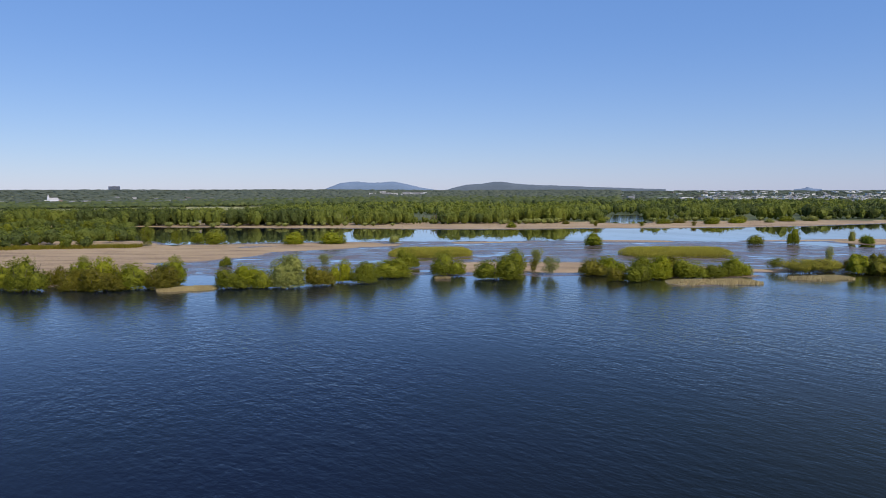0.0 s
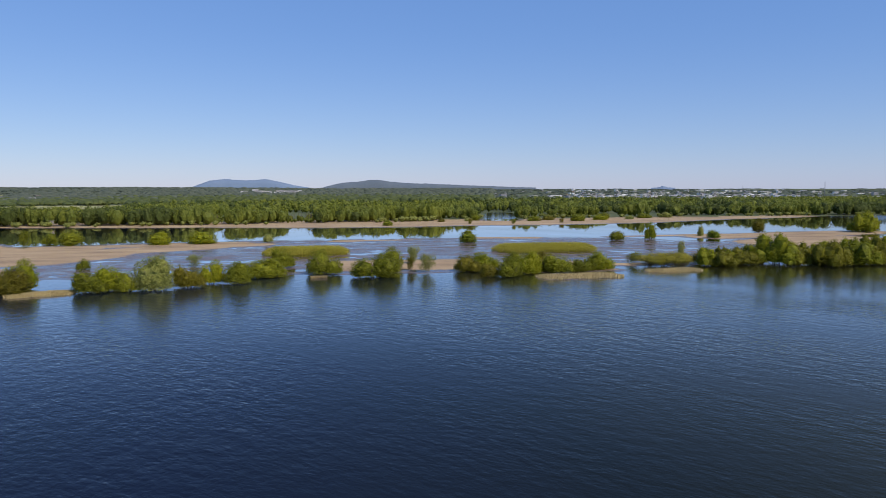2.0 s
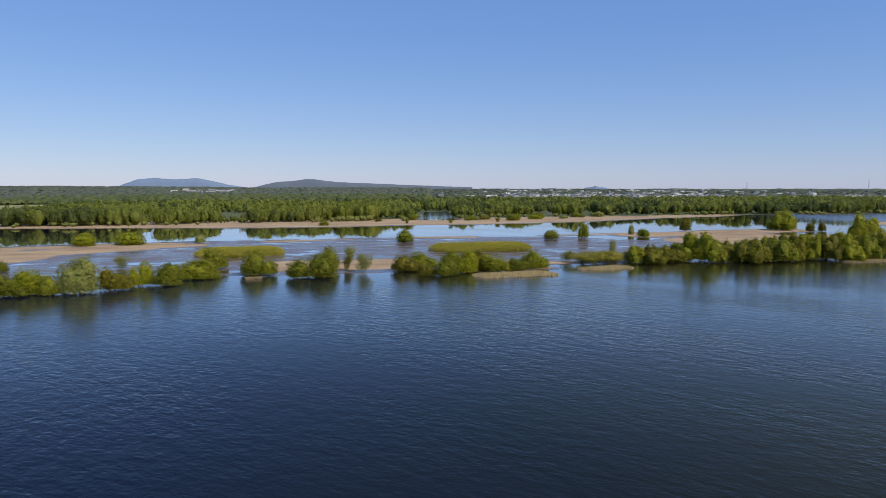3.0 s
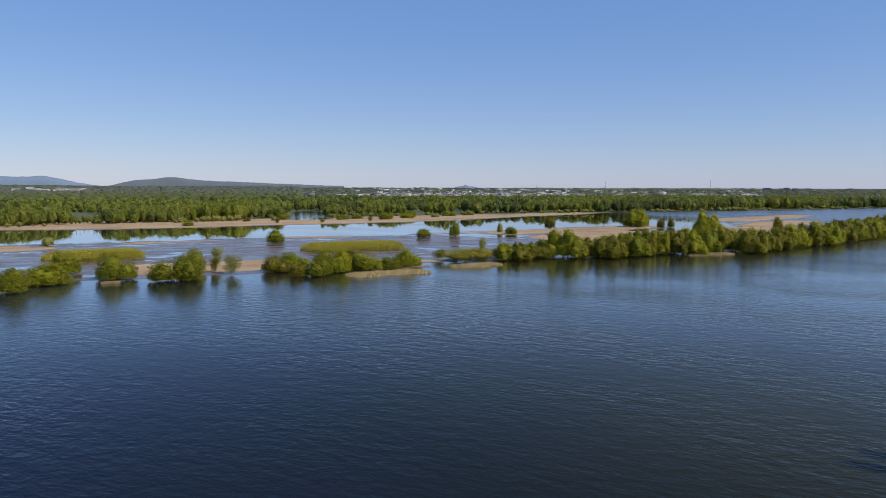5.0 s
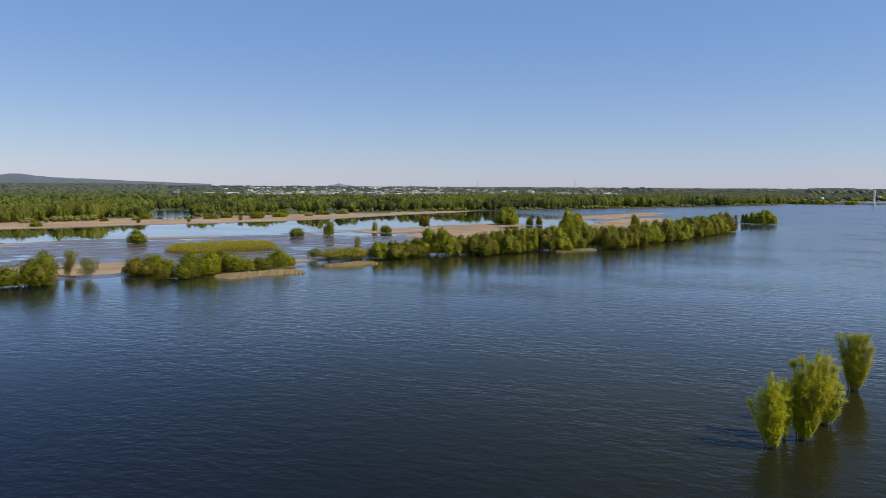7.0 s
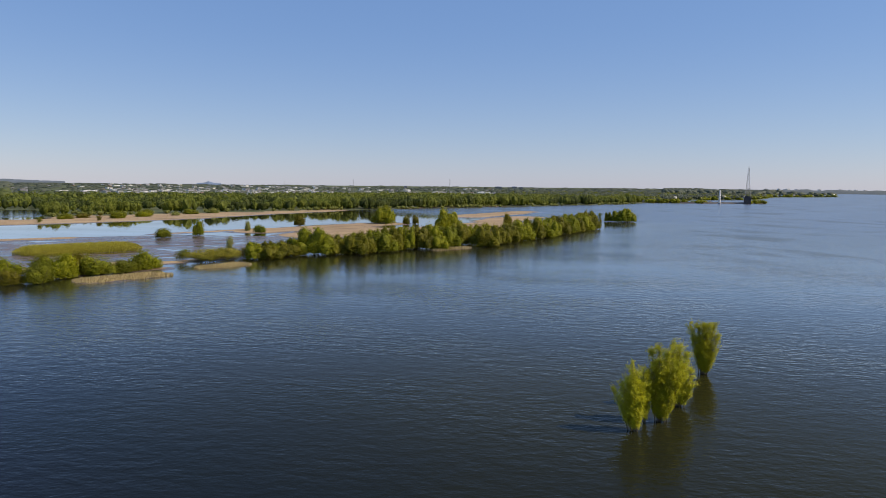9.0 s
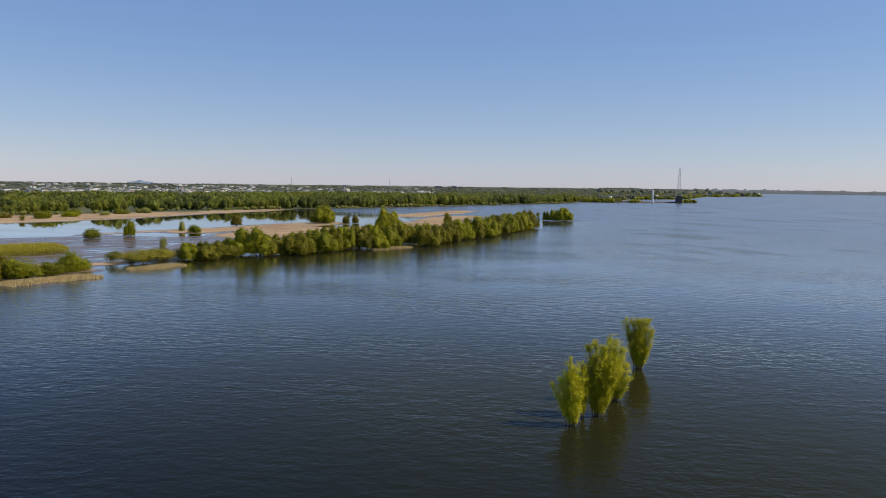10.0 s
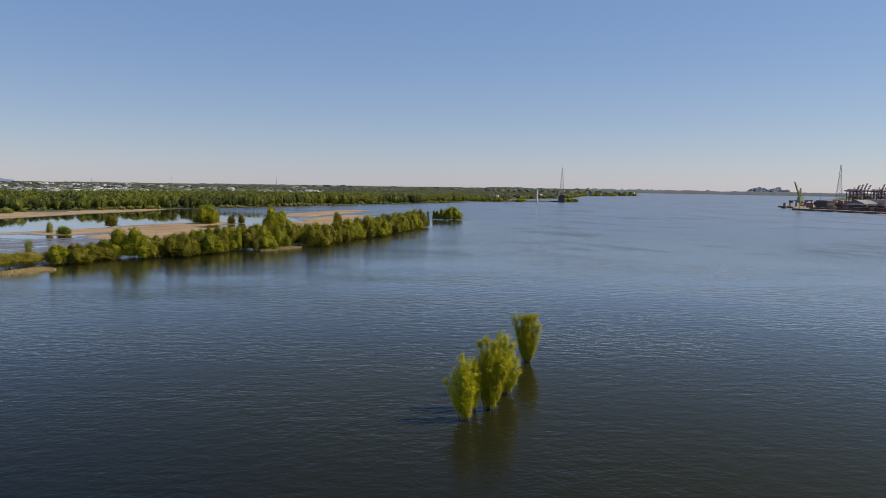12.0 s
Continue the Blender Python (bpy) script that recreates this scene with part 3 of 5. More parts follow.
def tree_meshes(kind, variant):
    """Meshes of a tree of height 1 and width 1: trunk stems and crown."""
    r = np.random.default_rng(hash_of(kind) + variant * 31)
    domes = None
    if kind == "willow":        # a broad dome, leafy almost down to the water
        domes = [[(0, 0, 0.34, 0.45, 0.44, 0.60), (0.10, 0.08, 0.62, 0.28, 0.28, 0.36)],
                 [(-0.16, 0.05, 0.42, 0.33, 0.34, 0.57), (0.22, -0.05, 0.30, 0.29, 0.32, 0.52)],
                 [(0, 0.08, 0.42, 0.36, 0.36, 0.57), (-0.25, -0.10, 0.24, 0.25, 0.28, 0.42), (0.25, -0.06, 0.26, 0.26, 0.30, 0.46)],
                 [(0.05, 0, 0.30, 0.45, 0.42, 0.56), (-0.18, 0.10, 0.52, 0.25, 0.25, 0.45), (0.2, -0.2, 0.2, 0.25, 0.25, 0.36)]][variant]
        pts, face = crown_coat(domes, 950, 0.14, 10, r, 0.026)
        limb = stems(r, 6, 0.30, 0.75, 0.014)
        size = 0.0200
    elif kind == "tree":        # taller: upright plumes that stand close together, leafy to the foot
        domes = [(0, 0, 0.34, 0.36, 0.36, 0.46)]
        for k in range(7):
            a = k * 2.4 + variant + r.uniform(-0.3, 0.3)
            q = 0.05 + 0.045 * k
            top = r.uniform(0.66, 0.99) - 0.4 * max(0, q - 0.2)
            domes.append((q * math.cos(a), q * math.sin(a), top - 0.36, r.uniform(0.14, 0.20), r.uniform(0.14, 0.20), 0.36))
        for k in range(3):
            a = k * 2.1 + r.uniform(0, 0.8)
            domes.append((0.32 * math.cos(a), 0.32 * math.sin(a), 0.2, 0.17, 0.17, r.uniform(0.22, 0.34)))
        pts, face = crown_coat(domes, 1350, 0.14, 8, r, 0.020, 0.045, 0.9)
        limb = stems(r, 5, 0.22, 0.8, 0.013)
        size = 0.0180
    elif kind == "sparse":      # thin crown, stems showing
        lobes = [(r.uniform(-0.25, 0.25), r.uniform(-0.25, 0.25), r.uniform(0.20, 0.82), 0.26, 0.26, 0.20) for _ in range(9)]
        pts, face = crown_points(lobes, 600, 10, 0.045, r, 1.3)
        limb = stems(r, 6, 0.30, 0.85, 0.009)
        size = 0.019
    elif kind == "far_bush":    # as the round bush, for places far out
        domes = [(0, 0, 0.44, 0.42, 0.42, 0.54), (0.2, 0.1, 0.32, 0.3, 0.3, 0.40), (-0.22, -0.05, 0.36, 0.28, 0.3, 0.40)]
        pts, face = crown_coat(domes, 60, 0.2, 10, r, 0.05)
        limb = stems(r, 2, 0.2, 0.7, 0.03)
        size = 0.05
    elif kind == "round":       # single round bush on a short foot
        domes = [[(0, 0, 0.46, 0.45, 0.45, 0.52)], [(-0.10, 0, 0.42, 0.38, 0.40, 0.54), (0.2, 0.1, 0.38, 0.30, 0.3, 0.46)],
                 [(0, 0, 0.38, 0.46, 0.44, 0.52), (0.08, -0.1, 0.62, 0.28, 0.28, 0.36)], [(0.06, 0, 0.44, 0.42, 0.42, 0.54), (-0.26, 0.1, 0.30, 0.25, 0.25, 0.38)]][variant]
        pts, face = crown_coat(domes, 560, 0.14, 9, r, 0.030, 0.03)
        limb = stems(r, 4, 0.25, 0.7, 0.03)
        size = 0.023
    else:                       # shrub: yellowish, a fan of thin stems with leaves at the top
        lobes = [(r.uniform(-0.3, 0.3), r.uniform(-0.3, 0.3), r.uniform(0.34, 0.70), 0.30, 0.30, 0.26) for _ in range(9)]
        pts, face = crown_points(lobes, 330, 11, 0.05, r, 1.4)
        limb = stems(r, 9, 0.36, 0.8, 0.012)
        size = 0.024
    keep = pts[:, 2] > 0.03
    if domes:
        return limb, join(small_leaves(pts[keep], face[keep], size, r), heart(domes, r, 0.68 if kind == "tree" else 0.60, 2 if kind in ("far_bush", "tree") else 3))
    return limb, leaves(pts[keep], face[keep], size, r)


def hash_of(word):
    return sum((i + 1) * ord(c) for i, c in enumerate(word))


WORDS = {"green": "fresh green", "olive": "olive green", "brown": "brownish budding", "pale": "pale grey-green", "yellow": "yellow-green", "dark": "dark green", "deep": "deep green", "dusk": "brownish green", "sedge": "yellowish"}
KIND_NAME = {"willow": "willow", "tree": "tree", "sparse": "sapling", "round": "bush", "far_bush": "bush", "shrub": "shrub"}
COUNTER = {}


def plant(kind, colour, x, y, h, w, label, group):
    """One tree or bush of height h and width w, its foot in the ground at x, y."""
    n = COUNTER[kind] = COUNTER.get(kind, 0) + 1
    variant = (n * 7 + n // 4) % 4
    key = (kind, colour, variant)
    m = pose(x, y, 0, 0, 0, (n * 67) % 360)
    w *= {"willow": 1.34, "tree": 1.42, "round": 1.12}.get(kind, 1.0) * (0.88 + 0.28 * ((n * 0.618) % 1))
    if key in TEMPLATES:
        src, w0, h0 = TEMPLATES[key]
        ob = copy_thing(src, m @ Matrix.Diagonal((w / w0, w / w0, h / h0, 1)))
    else:
        limb, crown = tree_meshes(kind, variant)
        ob = thing(KIND_NAME[kind], m @ Matrix.Diagonal((w, w, h, 1)), "", kind)
        for k, data in enumerate(limb):
            limb_ob = part("trunk" if k == 0 else "limb", data, PALE_BARK if colour in ("pale", "brown") else BARK, ob if k == 0 else trunk)
            trunk = limb_ob if k == 0 else trunk
        part("crown", mesh_np("crown", *crown, LEAF[colour], None, True), LEAF[colour], ob)
        TEMPLATES[key] = (ob, w, h)
    return tagged(ob, label, {"willow": "tree", "tree": "tree", "sparse": "tree", "round": "bush", "far_bush": "bush", "shrub": "bush"}[kind], group)


def grove(rows, kind, label, group):
    for x, y, h, w, c in rows:
        plant(kind, c, x, y, h, w, label.replace("*", WORDS[c]), group)


# the flooded shore, from the far left to the middle
grove([(-136, 216, 10.5, 11, "olive"), (-126, 212, 11.5, 12, "olive"), (-124.5, 225, 6.4, 5.4, "brown"), (-116.5, 225, 9.8, 7, "green"), (-112.6, 213, 6.9, 9, "brown"),
       (-103, 211.5, 8.6, 10.5, "brown"), (-104, 217, 10.9, 9.5, "green"), (-95.5, 217, 8.7, 11, "olive"), (-87.4, 224, 9.8, 8, "green"), (-86.5, 216, 7.9, 11, "brown")],
      "willow", "* flooded willow with many stems standing in river water", "willows along the flooded shore")
grove([(-65.4, 216, 7.2, 8.5, "olive"), (-60.5, 219, 8.5, 9.5, "green"), (-55.5, 216, 6.3, 7, "olive"), (-33.4, 228.5, 8.1, 6, "green"), (-25.7, 228, 7.6, 9, "olive"),
       (-18.5, 243, 6.7, 12, "olive"), (-13.9, 269, 9.3, 7.5, "olive"), (1.2, 247, 9.6, 12, "olive"), (18.7, 235, 8.7, 12, "olive"), (25.8, 254.5, 8.9, 9.5, "olive"), (-48.7, 218, 11, 9.6, "pale"), (-39.3, 221.6, 7.6, 8, "brown")],
      "willow", "* flooded willow with many stems standing in river water", "willows along the flooded shore")
grove([(-47.3, 280, 4.6, 6, "pale"), (36.5, 273, 7.5, 6, "pale"), (37.5, 244, 6.8, 6, "pale"), (32.5, 250.5, 5.5, 3.6, "brown"), (153, 278, 7.9, 4.4, "pale")],
      "sparse", "* thin sapling with bare stems rising from shallow water", "thin saplings in the shallows")
grove([(52.5, 245, 6.6, 10, "brown"), (58.6, 249.5, 7.1, 10.5, "green"), (63.6, 228, 6.8, 7.8, "olive"), (72.1, 235, 8.4, 9.5, "green"), (82.9, 236, 7.4, 8.8, "olive"),
       (91.4, 237, 5.2, 7.5, "olive"), (100.5, 241, 7.6, 7.6, "green"), (97, 239, 5.8, 6.6, "olive"), (68, 242, 7.6, 8, "olive"), (78, 243, 7.4, 8, "brown"), (56.6, 229.5, 5.2, 6, "brown")],
      "willow", "* flooded willow with many stems standing in river water", "willows along the flooded shore")
grove([(-86.1, 278, 4.4, 5.2, "olive"), (79.8, 373, 7.6, 11.4, "green"), (166.4, 375, 6.1, 9.2, "olive"), (226.3, 375.5, 5.8, 8, "dark"), (-127, 393, 9, 14.5, "olive"), (-142, 407, 6.6, 7, "olive"),
       (-83, 390.5, 8, 13.4, "green"), (-61.4, 393, 7.7, 14.4, "green"), (-28, 400, 5.3, 7.2, "pale"), (285.5, 420, 9.5, 9.4, "brown"), (186.6, 374, 10.8, 6.0, "green"), (228.2, 392, 7.4, 4.4, "pale"), (425.8, 344, 9.8, 8.4, "brown"), (368, 387.5, 7.8, 6.6, "brown"), (361, 390, 7.0, 6.4, "dusk")],
      "round", "* round bush on the reed flat beside the lagoon", "round bushes on the reed flats")
grove([(-160.6, 379.5, 10.8, 8.4, "olive"), (-143.7, 378.5, 9.8, 6.6, "olive"), (156.5, 553, 4.6, 4, "olive"), (199, 558, 4.2, 4.8, "brown"), (121, 556.5, 5.6, 5, "brown")],
      "sparse", "* slender tree on the water's edge of the lagoon", "slender trees of the lagoon")
grove([(222, 583, 7.2, 12, "olive"), (187, 596, 5.4, 14.6, "olive"), (53, 546, 5.4, 10, "olive"), (203, 606, 5, 11, "brown"), (236, 612, 6, 10, "olive"), (250, 600, 5.5, 13, "green"), (262, 622, 7, 12, "olive"), (281, 606, 4.6, 10, "pale"), (305, 626, 6, 14, "olive"), (128, 600, 4.5, 9, "pale"), (138, 612, 6, 9, "olive"), (330, 632, 6.4, 12, "pale"), (104, 596, 4, 8, "brown")],
      "round", "* low bush on the far reed bank", "bushes on the far bank")
grove([(121.3, 256, 5.2, 6, "olive"), (124, 250, 5.0, 8, "sedge"), (129, 248.5, 5.3, 8, "sedge"), (134.5, 248, 5.6, 8, "sedge"), (127, 253, 5.2, 7, "sedge"), (138, 251, 4.6, 6, "sedge"), (126, 246.5, 4.6, 7.5, "sedge"), (131.5, 246.5, 5.0, 8, "sedge"), (137, 247, 5.0, 7.5, "sedge"), (132, 251, 5.2, 8, "sedge"), (142, 250, 3.8, 6, "brown"), (147, 266, 3.4, 5, "brown"), (141, 262, 3.2, 5, "brown"), (151, 262, 3.4, 5, "brown")],
      "shrub", "* shrub with thin stems standing in shallow water", "low shrubs in the shallows")
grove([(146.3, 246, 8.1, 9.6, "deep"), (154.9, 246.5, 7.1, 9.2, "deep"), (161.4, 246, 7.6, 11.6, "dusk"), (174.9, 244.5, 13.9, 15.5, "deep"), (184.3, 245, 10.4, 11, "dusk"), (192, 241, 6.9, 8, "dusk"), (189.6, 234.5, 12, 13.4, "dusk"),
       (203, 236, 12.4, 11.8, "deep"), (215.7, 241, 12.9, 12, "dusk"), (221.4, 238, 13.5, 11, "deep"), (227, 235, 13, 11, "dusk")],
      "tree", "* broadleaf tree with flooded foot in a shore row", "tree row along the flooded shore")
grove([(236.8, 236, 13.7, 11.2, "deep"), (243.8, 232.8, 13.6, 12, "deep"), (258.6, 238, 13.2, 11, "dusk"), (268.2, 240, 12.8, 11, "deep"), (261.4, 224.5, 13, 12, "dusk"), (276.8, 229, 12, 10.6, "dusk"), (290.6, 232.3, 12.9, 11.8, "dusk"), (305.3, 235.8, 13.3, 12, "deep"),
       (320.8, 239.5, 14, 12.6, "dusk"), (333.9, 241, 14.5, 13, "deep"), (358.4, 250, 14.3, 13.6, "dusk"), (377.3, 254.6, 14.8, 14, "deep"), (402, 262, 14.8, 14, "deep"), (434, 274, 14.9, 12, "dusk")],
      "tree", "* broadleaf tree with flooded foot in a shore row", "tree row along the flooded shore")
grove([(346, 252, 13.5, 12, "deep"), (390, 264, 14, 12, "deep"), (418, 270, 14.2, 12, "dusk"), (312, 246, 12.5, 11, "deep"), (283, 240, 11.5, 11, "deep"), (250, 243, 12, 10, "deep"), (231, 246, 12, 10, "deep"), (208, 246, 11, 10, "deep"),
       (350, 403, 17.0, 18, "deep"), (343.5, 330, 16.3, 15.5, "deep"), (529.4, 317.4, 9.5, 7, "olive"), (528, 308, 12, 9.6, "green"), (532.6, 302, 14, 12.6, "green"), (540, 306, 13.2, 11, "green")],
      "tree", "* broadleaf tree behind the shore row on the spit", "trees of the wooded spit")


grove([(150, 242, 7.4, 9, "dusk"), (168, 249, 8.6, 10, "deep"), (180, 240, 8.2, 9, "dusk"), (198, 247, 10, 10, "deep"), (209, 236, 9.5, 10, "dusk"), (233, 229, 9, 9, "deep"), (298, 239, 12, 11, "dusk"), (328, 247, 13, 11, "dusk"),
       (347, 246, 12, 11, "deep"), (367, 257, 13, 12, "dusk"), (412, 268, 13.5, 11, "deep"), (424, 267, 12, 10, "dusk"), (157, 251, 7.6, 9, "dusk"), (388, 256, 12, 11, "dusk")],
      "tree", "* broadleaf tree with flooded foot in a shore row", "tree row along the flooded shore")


# the three flooded trees in the open river
ACROSS, ALONG = np.array([0.454, -0.891, 0.0]), np.array([0.891, 0.454, 0.0])        # across and along the camera's late view line; crowns are shaped to fit it


def river_tree(x, y, seed, plumes):
    """A flooded tree: upright stems, each feathered with steep twigs of yellow-green leaves.
    plumes: the tip of each stem across, along and up, where its leaves begin (share of its height) and how wide they spread."""
    r = np.random.default_rng(seed)
    ob = thing("river_tree", pose(x, y, 0), "yellow-green flooded tree with upright stems in open water", "tree", "flooded trees in the open river")
    pts, face = [], []
    trunk = None
    for across, along, up, start, wide in plumes:
        tip = ACROSS * across + ALONG * along + np.array([0, 0, up])
        foot = (ACROSS * across + ALONG * along) * 0.16 + np.array([*r.normal(size=2) * 0.10, -1.25])
        bow = (ACROSS * across + ALONG * along) * 0.10 + r.normal(size=3) * 0.07
        line = np.array([foot, foot * 0.72 + tip * 0.28 - bow * 0.4, foot * 0.42 + tip * 0.58 - bow, tip])
        limb = part("limb" if trunk else "trunk", tube(line, 0.10, 0.02, 6), BARK, trunk or ob)
        trunk = trunk or limb
        n = int(10 * up * (1 - start) * (0.6 + wide))
        for _ in range(n):
            u = start + (0.97 - start) * r.uniform() ** 0.85
            i = min(int(u * 3), 2)
            p = line[i] + (line[i + 1] - line[i]) * (u * 3 - i)
            b = r.uniform(0, 2 * np.pi)
            way = np.array([math.cos(b), math.sin(b), 0])
            reach = 1.7 * wide * r.uniform(0.2, 1.0) * (0.60 + 0.5 * min(1, max(0, p[2]) / 4.5)) * (0.65 + 0.5 * math.sin(math.pi * min(1, (u - start) / (1.02 - start)) ** 0.8))
            end = p + way * reach + np.array([0, 0, r.uniform(0.7, 1.5) * min(1, 1.5 * (1.12 - u) + 0.15)])
            m = 54
            g = r.uniform(0.1, 1.05, (m, 1))
            pts.append(p + (end - p) * g + r.normal(size=(m, 3)) * np.array([0.11, 0.11, 0.17]))
            face.append(r.normal(size=(m, 3)) * 0.65 + way * 0.45 + np.array([0, 0, 0.8]) + (tip - foot) * np.array([1, 1, 0]) * 0.12)
    pts, face = np.concatenate(pts), np.concatenate(face)
    keep = pts[:, 2] > r.uniform(0.2, 1.3, len(pts))
    part("crown", leaves(pts[keep], face[keep], 0.085, r, slim=0.42), LEAF["yellow"], ob)


river_tree(76.8, 39.15, 11, [(-0.75, 0, 8.7, 0.10, 0.65), (-0.2, 0.4, 7.6, 0.08, 0.7), (0.5, 0.2, 6.4, 0.06, 0.6), (-1.3, 0.4, 7.0, 0.16, 0.75), (-2.0, 0.2, 6.2, 0.20, 0.75), (-3.1, 0.4, 5.2, 0.36, 0.5),
                            (-2.4, -0.4, 4.2, 0.16, 0.75), (0.5, -0.4, 4.4, 0.04, 0.55), (-0.4, -0.6, 5.6, 0.04, 0.65), (-1.7, 0.7, 3.0, 0.16, 0.7), (0.2, -0.2, 2.6, 0.04, 0.5)])
river_tree(80.6, 40.1, 14, [(-0.3, 0, 7.4, 0.22, 0.6), (0.45, 0.2, 5.6, 0.24, 0.55), (-0.6, 0.5, 6.0, 0.26, 0.6), (0.6, -0.3, 3.6, 0.2, 0.4)])
river_tree(82.6, 38.85, 12, [(-0.5, 0, 10.3, 0.10, 0.8), (-1.55, 0.2, 9.6, 0.20, 0.7), (-2.1, -0.3, 7.0, 0.26, 0.7), (0.6, 0.2, 9.2, 0.12, 0.8), (1.4, -0.3, 7.4, 0.12, 0.8), (-1.1, -0.7, 6.6, 0.08, 0.8),
                             (0.2, -0.8, 7.4, 0.06, 0.85), (1.2, -0.6, 4.2, 0.08, 0.7), (-0.9, 0.7, 8.2, 0.16, 0.75), (-0.8, -0.3, 3.6, 0.10, 0.6), (1.6, 0.6, 5.6, 0.14, 0.75), (2.1, 0.3, 8.2, 0.34, 0.85), (2.5, -0.2, 6.2, 0.34, 0.75)])
river_tree(90.2, 40.2, 15, [(-1.0, 0, 9.7, 0.08, 0.75), (0, 0.3, 8.8, 0.06, 0.85), (1.0, 0, 7.8, 0.06, 0.8), (1.9, 0.2, 5.6, 0.08, 0.75), (2.0, -0.3, 3.6, 0.06, 0.65), (-1.9, 0.3, 7.5, 0.08, 0.75),
                            (1.6, -0.4, 1.9, 0.04, 0.6), (0.4, -0.7, 6.2, 0.04, 0.85), (-1.0, -0.6, 5.2, 0.04, 0.8), (0.8, -0.6, 3.0, 0.04, 0.7), (-0.3, 0.8, 7.8, 0.1, 0.8)])
river_tree(109.35, 45.2, 13, [(-0.3, 0, 8.5, 0.08, 0.8), (-1.3, 0.3, 8.8, 0.14, 0.8), (-2.4, 0, 8.5, 0.30, 0.6), (0.6, -0.4, 8.7, 0.10, 0.85), (1.5, 0.3, 8.7, 0.10, 0.8), (2.2, 0, 6.6, 0.10, 0.75),
                              (2.1, 0.5, 4.2, 0.06, 0.65), (-1.9, -0.6, 6.4, 0.26, 0.7), (0.3, 0.9, 8.0, 0.12, 0.85), (1.6, -0.7, 3.4, 0.05, 0.7), (-0.8, -0.8, 6.8, 0.10, 0.8), (-1.0, 0.4, 3.6, 0.10, 0.65), (0.7, -0.6, 5.0, 0.05, 0.8)])


# ---- reeds ----
def blades(x, y, h, r, lean=0.25, width=0.10):
    """Upright blades from the points x, y."""
    k = len(x)
    base = np.stack([x, y, np.maximum(land(x, y), -0.1)], 1)
    a = r.uniform(0, 2 * np.pi, k)
    side = np.stack([np.cos(a), np.sin(a), 0 * a], 1) * width
    top = base + np.stack([*(r.normal(size=(2, k)) * lean), np.ones(k)], 1) * (h * r.uniform(0.6, 1.15, k))[:, None]
    v = np.stack([base - side, base + side, top + side * 0.35, top - side * 0.35], 1).reshape(-1, 3)
    return v, np.arange(4 * k).reshape(k, 4)


def scatter(s, n, r, soft=1.0):
    """Points in a strip with a ragged edge."""
    x0, y0, x1, y1, w = s
    x = r.uniform(min(x0, x1) - w, max(x0, x1) + w, n * 3)
    y = r.uniform(min(y0, y1) - w, max(y0, y1) + w, n * 3)
    ok = strip(x, y, s) + soft * 2.5 * vnoise(x / 4, y / 4, 2) > 0
    return x[ok][:n], y[ok][:n]


for s in TONGUES:
    px, py = scatter(s, 5000, rng, 0.6)
    ob = new("reed_patch", mesh_np("reed_patch", *blades(px, py, 0.62, rng, 0.28, 0.065), LEAF["reed"]))
    tagged(ob, "dry straw-coloured reed patch at the water's edge", "reeds", "reed patches", "stuff")

for s, n in (((92, 319, 118, 318, 12), 15000), ((-14, 322, 3, 322, 11), 12000)):
    px, py = scatter(s, n, rng, 1.0)
    hgt = 3.4 * np.clip(0.45 + 1.5 * strip(px, py, s) / s[4], 0.3, 1)
    v1 = blades(px[:5000], py[:5000], hgt[:5000] * 0.9, rng, 0.12, 0.05)
    q = np.stack([px, py, hgt * np.sqrt(rng.uniform(0.25, 1.05, len(px)))], 1)
    q = np.concatenate([q, q + rng.normal(size=q.shape) * np.array([0.5, 0.5, 0.25])])
    q[:, 2] = np.maximum(q[:, 2], 0.2)
    v2 = leaves(q, rng.normal(size=q.shape) + np.array([0, -0.3, 0.5]), 0.22, rng, slim=0.35)
    ob = new("willow_thicket", mesh_np("willow_thicket", *join(v1, v2), LEAF["sedge"]))
    tagged(ob, "flat-topped thicket of yellowish young willow stems", "thicket", "young willow thickets", "stuff")


def reed_flat():
    """Rough tufts of dry reed all over the bars."""
    vs = []
    for s in BARS:
        area = 2 * s[4] * (math.hypot(s[2] - s[0], s[3] - s[1]) + 2 * s[4])
        px, py = scatter(s, int(min(area * 0.22, 3200)), rng)
        ok = land(px, py) > 0.02
        if ok.sum() > 3:
            vs.append(blades(px[ok], py[ok], 0.16, rng, 1.3, 0.10))
    px, py = rng.uniform(-300, 480, 9000), rng.uniform(520, 640, 9000)
    ok = (land(px, py) > 0.05)
    vs.append(blades(px[ok], py[ok], 0.3, rng, 1.0, 0.2))
    ob = new("dry_reeds", mesh_np("dry_reeds", *join(*vs), LEAF["reed"]))
    tagged(ob, "trampled dry reeds over the flooded marsh flats", "reeds", kind="stuff")


reed_flat()
px, py = scatter((-320, 350, -168, 374, 8), 11000, rng, 1.0)
tagged(new("green_reeds", mesh_np("green_reeds", *blades(px, py, 1.6, rng, 0.2, 0.12), LEAF["brown"])), "brownish green standing reeds before the low wood", "reeds", kind="stuff")


